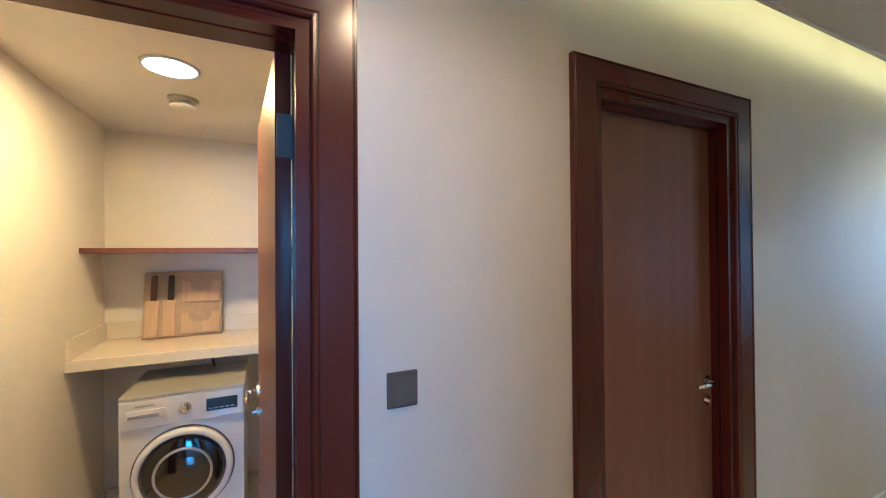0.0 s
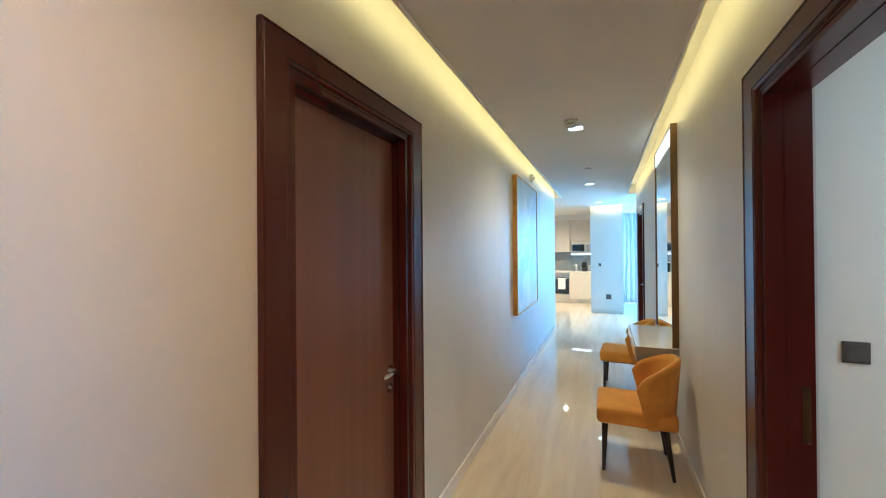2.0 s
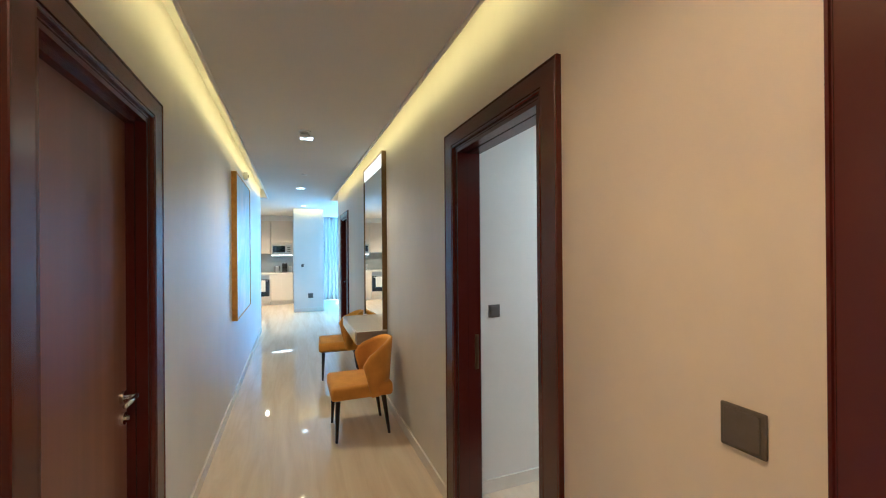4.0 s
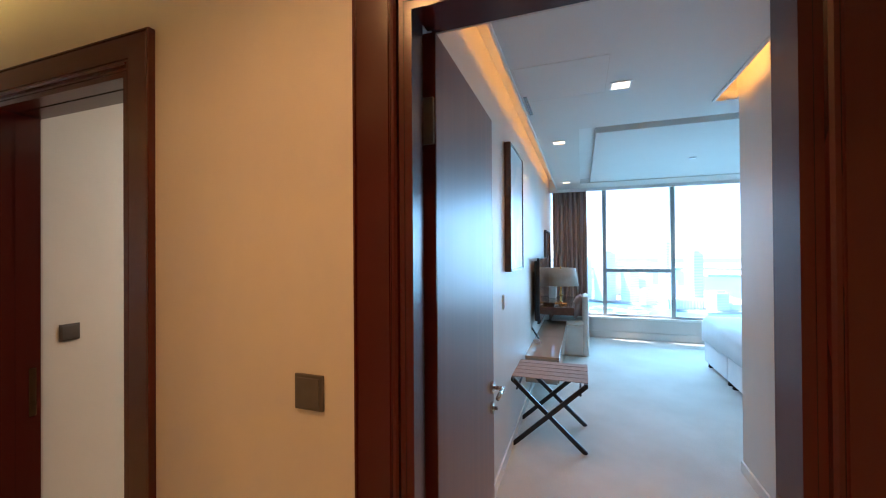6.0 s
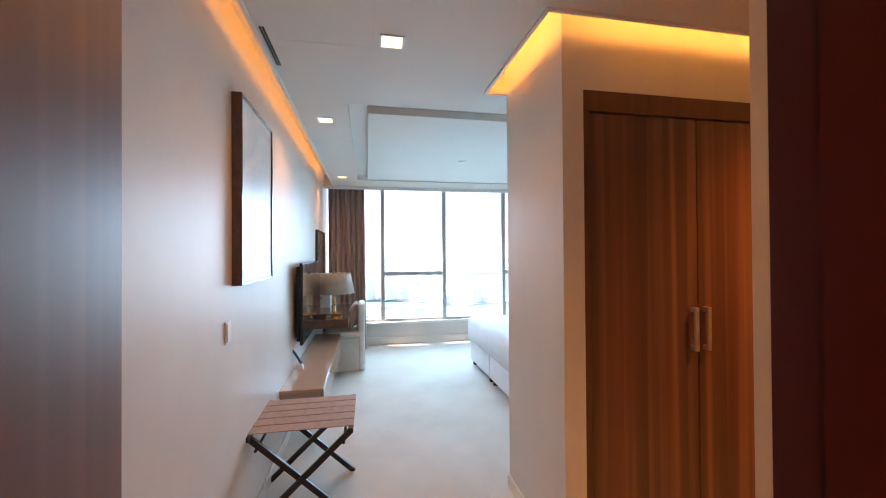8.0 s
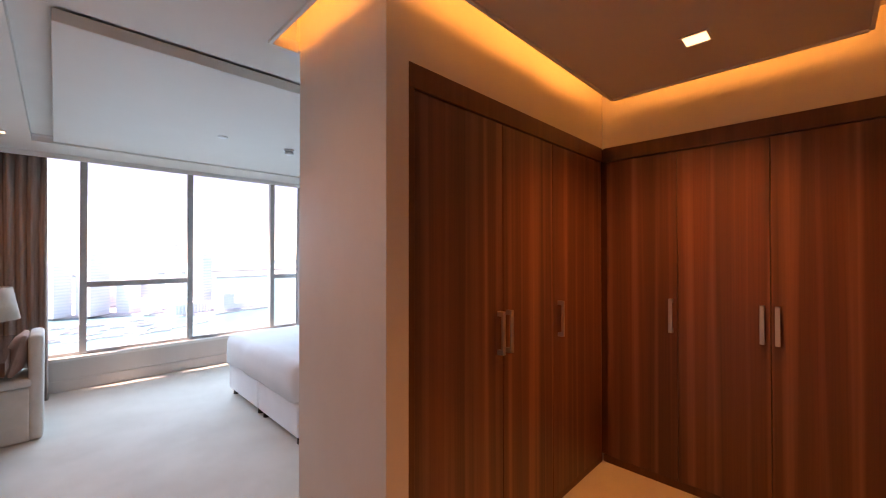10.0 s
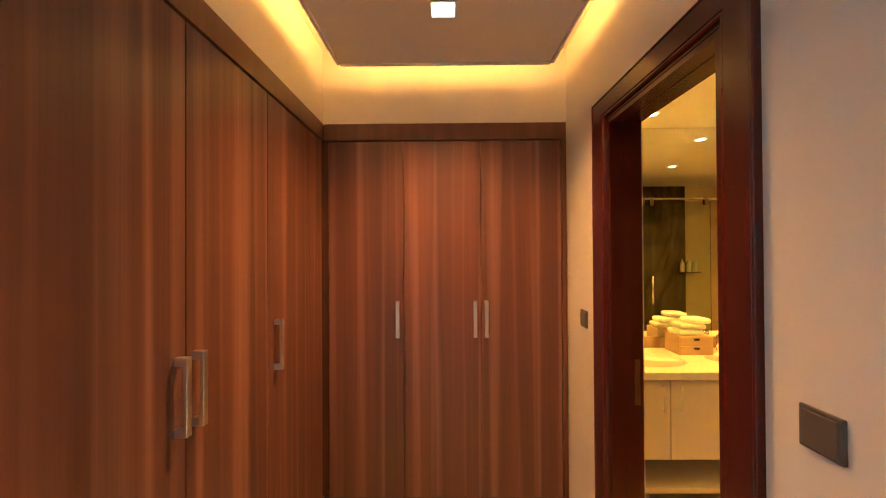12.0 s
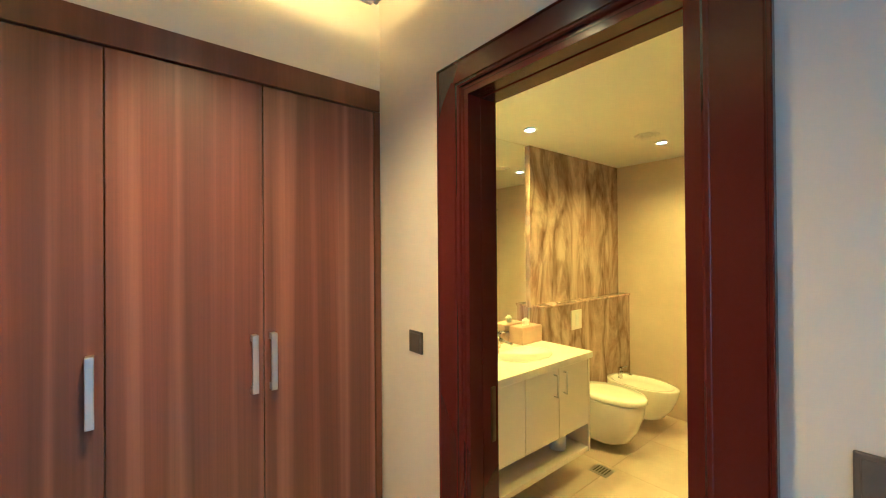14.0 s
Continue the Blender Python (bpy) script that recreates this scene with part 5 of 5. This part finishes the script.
for x in (-0.45, 0.16):
    bowl = part("basin", smooth(lathe([(0.232, 0.003), (0.230, 0.006), (0.224, 0.004), (0.216, -0.012), (0.195, -0.06), (0.14, -0.098), (0.05, -0.112), (0.0, -0.114)], 40, 1.0, 0.72)), CERAMIC, t, "oval white basin")
    bowl.location = (x, -3.53, 0.858)
    bm = tubed((x, -3.76, 0.86), (x, -3.76, 0.96), 0.022, 0.018)
    tube(bm, (x, -3.76, 0.925), (x, -3.63, 0.905), 0.014, 0.011)
    tube(bm, (x, -3.76, 0.962), (x, -3.695, 0.985), 0.012, 0.006)
    part("tap", smooth(bm), CHROME, t, "chrome mixer tap")
t = thing("bathroom_mirror", "large frameless bathroom mirror above the vanity", "mirror")
part("glass", boxed(-0.875, XR - 0.004, BS, BS + 0.006, 0.937, BC - 0.004), MIRROR, t)
t = thing("marble_panel", "tall brown veined marble wall panel", "wall panel")
part("slab", boxed(BW, -0.88, BS, BS + 0.03, 1.095, BC - 0.002), MARBLE, t)
t = thing("cistern_ledge", "brown veined marble ledge behind the toilet", "ledge")
part("front", boxed(BW, -0.905, BS + 0.001, -3.695, 0.010, 1.093), MARBLE, t)
part("top", boxed(BW, -0.895, BS + 0.031, -3.685, 1.095, 1.115, bevel=0.003), MARBLE, t)
t = thing("flush_plate", "square beige flush plate on the marble", "flush plate", (-1.33, -3.695, 0.965))
part("plate", boxed(-0.075, 0.075, 0, 0.012, -0.08, 0.08, bevel=0.004), CABINET, t)
part("button", boxed(-0.02, 0.02, 0.0125, 0.017, -0.05, 0.05, bevel=0.003), CERAMIC, t)


def pan(length, width, lid, deep=1.0):
    """An oval hanging bowl, its back on the plane y=0, reaching to +y."""
    bm = bmesh.new()
    rings = []
    for z, f in ((-0.305, 0.50), (-0.29, 0.60), (-0.20, 0.80), (-0.08, 0.95), (0.0, 1.0), (0.01, 0.985)):
        ring = []
        for k in range(40):
            a = math.tau * k / 40
            y = length * 0.5 + length * 0.5 * math.sin(a) * (f if math.sin(a) > 0 else 1.0)
            x = width / 2 * math.copysign(abs(math.cos(a)) ** (0.75 if math.sin(a) < 0 else 1), math.cos(a)) * (0.6 + 0.4 * f)
            ring.append(bm.verts.new((x, max(0, y), z * deep)))
        rings.append(ring)
    if not lid:
        for z, f in ((0.008, 0.86), (-0.03, 0.76), (-0.10, 0.55)):
            rings.append([bm.verts.new((v.co.x * f, length * 0.5 + (v.co.y - length * 0.5) * f, z)) for v in rings[5]])
    for a, b in zip(rings, rings[1:]):
        for k in range(40):
            j = (k + 1) % 40
            bm.faces.new((a[k], a[j], b[j], b[k]))
    bm.faces.new(rings[0][::-1])
    bm.faces.new(rings[-1])
    return smooth(bm)


t = thing("toilet", "white wall-hung toilet with its lid closed", "toilet", (-1.36, -3.695, 0.385))
part("bowl", pan(0.54, 0.37, True), CERAMIC, t)
bm = bmesh.new()
lo = [(0.185 * math.cos(a), 0.285 + 0.265 * math.sin(a)) for a in (math.tau * k / 40 for k in range(40))]
levels = [[bm.verts.new((x * f, 0.285 + (y - 0.285) * f, z)) for x, y in lo] for z, f in ((0.014, 0.99), (0.02, 1.01), (0.045, 1.0), (0.055, 0.95), (0.058, 0.6))]
for a, b in zip(levels, levels[1:]):
    for k in range(40):
        j = (k + 1) % 40
        bm.faces.new((a[k], a[j], b[j], b[k]))
bm.faces.new(levels[0][::-1])
bm.faces.new(levels[-1])
part("lid", smooth(bm), CERAMIC, t)
part("shank", boxed(-0.12, 0.12, 0.0, 0.2, -0.22, -0.02, bevel=0.02), CERAMIC, t)
t = thing("bidet", "white wall-hung bidet with a chrome tap", "bidet", (-1.88, -3.695, 0.385))
part("bowl", pan(0.585, 0.37, False, 0.83), CERAMIC, t)
bm = tubed((0, 0.10, 0.0), (0, 0.10, 0.09), 0.020, 0.017)
tube(bm, (0, 0.10, 0.06), (0, 0.20, 0.05), 0.012, 0.009)
tube(bm, (0, 0.10, 0.092), (0, 0.16, 0.12), 0.010, 0.005)
part("tap", smooth(bm), CHROME, t)
t = thing("hygiene_spray", "small chrome angle valve beside the toilet", "valve", (-1.08, -3.695, 0.55))
part("valve", smooth(tubed((0, 0, 0), (0, 0.05, 0), 0.016)), CHROME, t)
part("knob", smooth(tubed((0, 0.04, 0), (0, 0.04, 0.05), 0.010)), CHROME, t)

t = thing("tissue_box", "tan stone-look tissue box on the vanity", "tissue box", (-0.74, -3.745, 0.86))
part("body", boxed(-0.115, 0.115, -0.065, 0.065, 0, 0.125, bevel=0.006), TAN_BOX, t)
bm = lathe([(0.034, 0.124), (0.022, 0.140), (0.030, 0.160), (0.010, 0.178)], 7, 1.2, 0.45)
crumpled(bm, 0.010, 30, 5)
part("tissue", bm, TOWEL, t, "pulled-up white tissue")
t = thing("amenity_box", "tan stone-look box with two small drawers on the vanity", "box", (-0.21, -3.71, 0.86))
part("body", boxed(-0.11, 0.11, -0.08, 0.08, 0, 0.12, bevel=0.003), TAN_BOX, t)
for k in range(2):
    d = part("drawer", boxed(-0.105, 0.105, 0.0805, 0.088, 0.006 + k * 0.058, 0.058 + k * 0.058, bevel=0.002), TAN_BOX, t)
    part("notch", boxed(-0.018, 0.018, 0.0882, 0.090, 0.036 + k * 0.058, 0.05 + k * 0.058, bevel=0.001), BLACK, d)
t = thing("towel_stack", "folded white hand towels on the box", "towels", (-0.21, -3.71, 0.982))
for dx, z, w, turn in ((0.02, 0.0, 0.17, 3), (0.0, 0.036, 0.16, -2), (-0.045, 0.072, 0.13, 6)):
    bm = boxed(-w / 2, w / 2, -0.065, 0.065, 0.0, 0.034)
    bmesh.ops.bevel(bm, geom=list(bm.edges), offset=0.014, segments=4, profile=0.5, affect="EDGES")
    towel = part("towel", smooth(bm), TOWEL, t)
    towel.matrix_basis = pose(dx, 0, z, 0, 0, turn)
t = thing("paper_roll", "spare white paper roll on the lower shelf", "paper roll", (-0.66, -3.42, 0.222))
part("roll", smooth(lathe([(0.02, 0), (0.055, 0), (0.055, 0.10), (0.02, 0.10)], 24)), TOWEL, t)
t = thing("floor_drain", "square steel floor drain", "floor drain", (-0.98, -3.28, 0.009))
part("rim", boxed(-0.065, 0.065, -0.065, 0.065, 0, 0.003, bevel=0.001), STEEL, t)
for k in range(5):
    part("slot", boxed(-0.045, 0.045, -0.045 + k * 0.02, -0.037 + k * 0.02, 0.0031, 0.0036), SWITCH, t)
t = thing("exhaust_vent", "round white exhaust vent in the bathroom ceiling", "vent", (-1.36, -3.117, BC))
part("rim", smooth(lathe([(0.055, 0), (0.060, -0.008), (0.078, -0.010), (0.085, 0)], 32)), PLASTIC_WHITE, t)
part("disc", smooth(lathe([(0.045, -0.002), (0.05, -0.012), (0.0, -0.018)], 32)), PLASTIC_WHITE, t)

# the shower, seen in the mirror
t = thing("shower_enclosure", "clear glass shower enclosure with chrome rail", "shower")
for b in ((-1.55, -0.85, -2.20, -2.19), (-0.842, -0.25, -2.20, -2.19)):
    p = part("glass_panel", boxed(*b, 0.02, 2.07), SHOWER_GLASS, t, "greenish clear glass")
part("rail", tubed((BW, -2.195, 2.10), (-0.2, -2.195, 2.10), 0.014), CHROME, t)
for x in (-1.5, -0.9, -0.8, -0.3):
    part("clamp", boxed(x - 0.02, x + 0.02, -2.215, -2.175, 2.03, 2.12, bevel=0.003), CHROME, t)
part("pull_ring", smooth(tubed((-0.88, -2.25, 0.95), (-0.88, -2.25, 1.25), 0.011)), CHROME, t)
t = thing("marble_panel", "brown marble panel in the shower, the unlit corner's shade in its colour", "wall panel")
part("slab", boxed(-1.75, 0.3, BN - 0.075, BN - 0.052, 0.01, BC - 0.01), SHADED_MARBLE, t)
t = thing("shower_shelf", "glass corner shelf with white bottles", "shelf", (-1.75, -1.45, 1.25))
part("plate", boxed(-0.14, 0.14, -0.06, 0.058, -0.012, 0, bevel=0.002), SHOWER_GLASS, t)
for k in range(3):
    t2 = thing("bottle", "small white toiletry bottle on the shower shelf", "bottle", (-1.84 + k * 0.08, -1.46, 1.25), group="shower bottles")
    part("body", smooth(lathe([(0.026, 0), (0.028, 0.01), (0.026, 0.12), (0.012, 0.135)], 16)), PLASTIC_WHITE, t2)
    part("pump", smooth(tubed((0, 0, 0.135), (0, 0, 0.165), 0.007)), PLASTIC_WHITE, t2)
t = thing("shower_set", "chrome hand shower on a slide bar", "shower head", (BW, -1.75, 0))
part("bar", smooth(tubed((0.04, 0, 1.1), (0.04, 0, 1.9), 0.010)), CHROME, t)
part("head", smooth(tubed((0.06, 0, 1.75), (0.16, 0, 1.82), 0.018, 0.05)), CHROME, t)

# ---------------------------------------------------------------- outside: harbour city
LOW = -85.0
SEA = material("harbour_water", (0.17, 0.40, 0.43), 0.3, second=(0.13, 0.35, 0.39), scale=0.01)
LAND = material("pale_land", (0.70, 0.69, 0.66), 0.9, second=(0.62, 0.62, 0.60), scale=0.02)
# white cladding and window bands kept pale and close in tone: distance haze in their colour
TOWER = material("hazed_white_tower_cladding", (0.86, 0.89, 0.92), 0.7, second=(0.80, 0.84, 0.88), scale=0.05, vary=0.10)
BAND = material("hazed_window_bands", (0.72, 0.81, 0.88), 0.5, scale=0.1)
BOAT = material("white_boats", (0.80, 0.80, 0.80), 0.4, scale=0.1)
tagged(part("ground", boxed(-4000, 4500, -4000, 4000, LOW - 2, LOW), SEA), "wide pale blue harbour water", "water", kind="structure")
bm = bmesh.new()
rim = [(720, 300), (706, -34), (671, -77), (600, -157), (615, -186), (622, -238), (700, -255), (1000, -230), (1300, 300)]
low_ring = [bm.verts.new((x, y, LOW - 1)) for x, y in rim]
top_ring = [bm.verts.new((x, y, LOW + 3)) for x, y in rim]
bm.faces.new(top_ring)
for i in range(len(rim)):
    j = (i + 1) % len(rim)
    bm.faces.new((low_ring[i], low_ring[j], top_ring[j], top_ring[i]))
bmesh.ops.recalc_face_normals(bm, faces=bm.faces)
setting("ground_quay", bm, LAND, "pale built-up quay across the water", "land")
bm = bmesh.new()
box(bm, 1450, 1800, -900, -380, LOW - 1, LOW + 6)
box(bm, 1900, 2600, -1300, 1500, LOW - 1, LOW + 8)
setting("ground_far_shore", bm, LAND, "low pale shore far across the water", "land")


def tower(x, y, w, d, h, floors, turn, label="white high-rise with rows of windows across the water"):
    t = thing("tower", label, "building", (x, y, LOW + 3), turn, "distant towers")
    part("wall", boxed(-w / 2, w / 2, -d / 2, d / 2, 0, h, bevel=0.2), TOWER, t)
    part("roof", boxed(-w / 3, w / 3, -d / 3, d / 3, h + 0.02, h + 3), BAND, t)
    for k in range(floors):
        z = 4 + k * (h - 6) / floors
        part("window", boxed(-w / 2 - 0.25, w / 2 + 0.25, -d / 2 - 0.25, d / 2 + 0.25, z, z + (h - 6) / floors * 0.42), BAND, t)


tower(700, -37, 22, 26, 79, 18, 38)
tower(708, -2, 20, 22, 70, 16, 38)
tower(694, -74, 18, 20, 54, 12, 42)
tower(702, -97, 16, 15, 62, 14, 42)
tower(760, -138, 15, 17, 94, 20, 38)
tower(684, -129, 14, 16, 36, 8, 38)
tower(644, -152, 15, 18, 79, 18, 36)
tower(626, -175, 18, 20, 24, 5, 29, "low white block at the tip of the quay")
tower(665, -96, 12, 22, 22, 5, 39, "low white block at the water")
part_hall = thing("quay_hall", "long low white hall with columns on the quay", "building", (628, -135, LOW + 3), 16)
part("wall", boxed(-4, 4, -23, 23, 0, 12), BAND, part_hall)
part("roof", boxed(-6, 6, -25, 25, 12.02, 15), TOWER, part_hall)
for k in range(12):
    part("column", boxed(-5.5, -4.1, -23 + k * 4.1, -21.4 + k * 4.1, 0, 12), TOWER, part_hall)
shed = thing("quay_shed", "low grey shed on the quay", "building", (632, -200, LOW + 3), 8)
part("wall", boxed(-6, 6, -16, 16, 0, 8), BAND, shed)
part("roof", boxed(-6.5, 6.5, -16.5, 16.5, 8.02, 9), TOWER, shed)

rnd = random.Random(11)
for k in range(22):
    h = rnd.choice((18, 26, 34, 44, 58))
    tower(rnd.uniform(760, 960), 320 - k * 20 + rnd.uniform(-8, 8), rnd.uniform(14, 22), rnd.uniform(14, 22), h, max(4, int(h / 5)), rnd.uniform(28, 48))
for k in range(46):
    t = thing("boat", "small white boat moored in the harbour", "boat", (rnd.uniform(500, 620), rnd.uniform(-85, 70), LOW), rnd.uniform(60, 120), "moored boats")
    s = rnd.uniform(0.8, 1.8)
    part("hull", boxed(-6 * s, 6 * s, -1.6 * s, 1.6 * s, 0, 1.6 * s, bevel=0.5), BOAT, t)
    part("cabin", boxed(-2 * s, 3 * s, -1.1 * s, 1.1 * s, 1.62 * s, 2.8 * s, bevel=0.3), BOAT, t)
for k in range(4):
    t = thing("pontoon", "long pale floating pontoon", "pontoon", (535, -98 + k * 50, LOW), 118, "pontoons")
    part("deck", boxed(-42, 42, -3, 3, 0, 1.2, bevel=0.2), LAND, t)

# ---------------------------------------------------------------- floor tiles
tile = mesh_of("tile", boxed(-0.2992, 0.2992, -0.2992, 0.2992, 0, 0.006, bevel=0.0008), BEIGE_TILE)
for i in range(5):
    for j in range(5):
        x, y = BW + 0.30 + i * 0.6, BS + 0.28 + j * 0.6
        if x < 0.6 and y < BN:
            ob = new("tile", tile)
            ob.parent = floor_bath
            ob.location = (x, y, 0.0025)
            if x + 0.298 > XR + 0.08 or y + 0.298 > BN - 0.05:
                ob.scale = (min(1, 0.98), 1, 1)
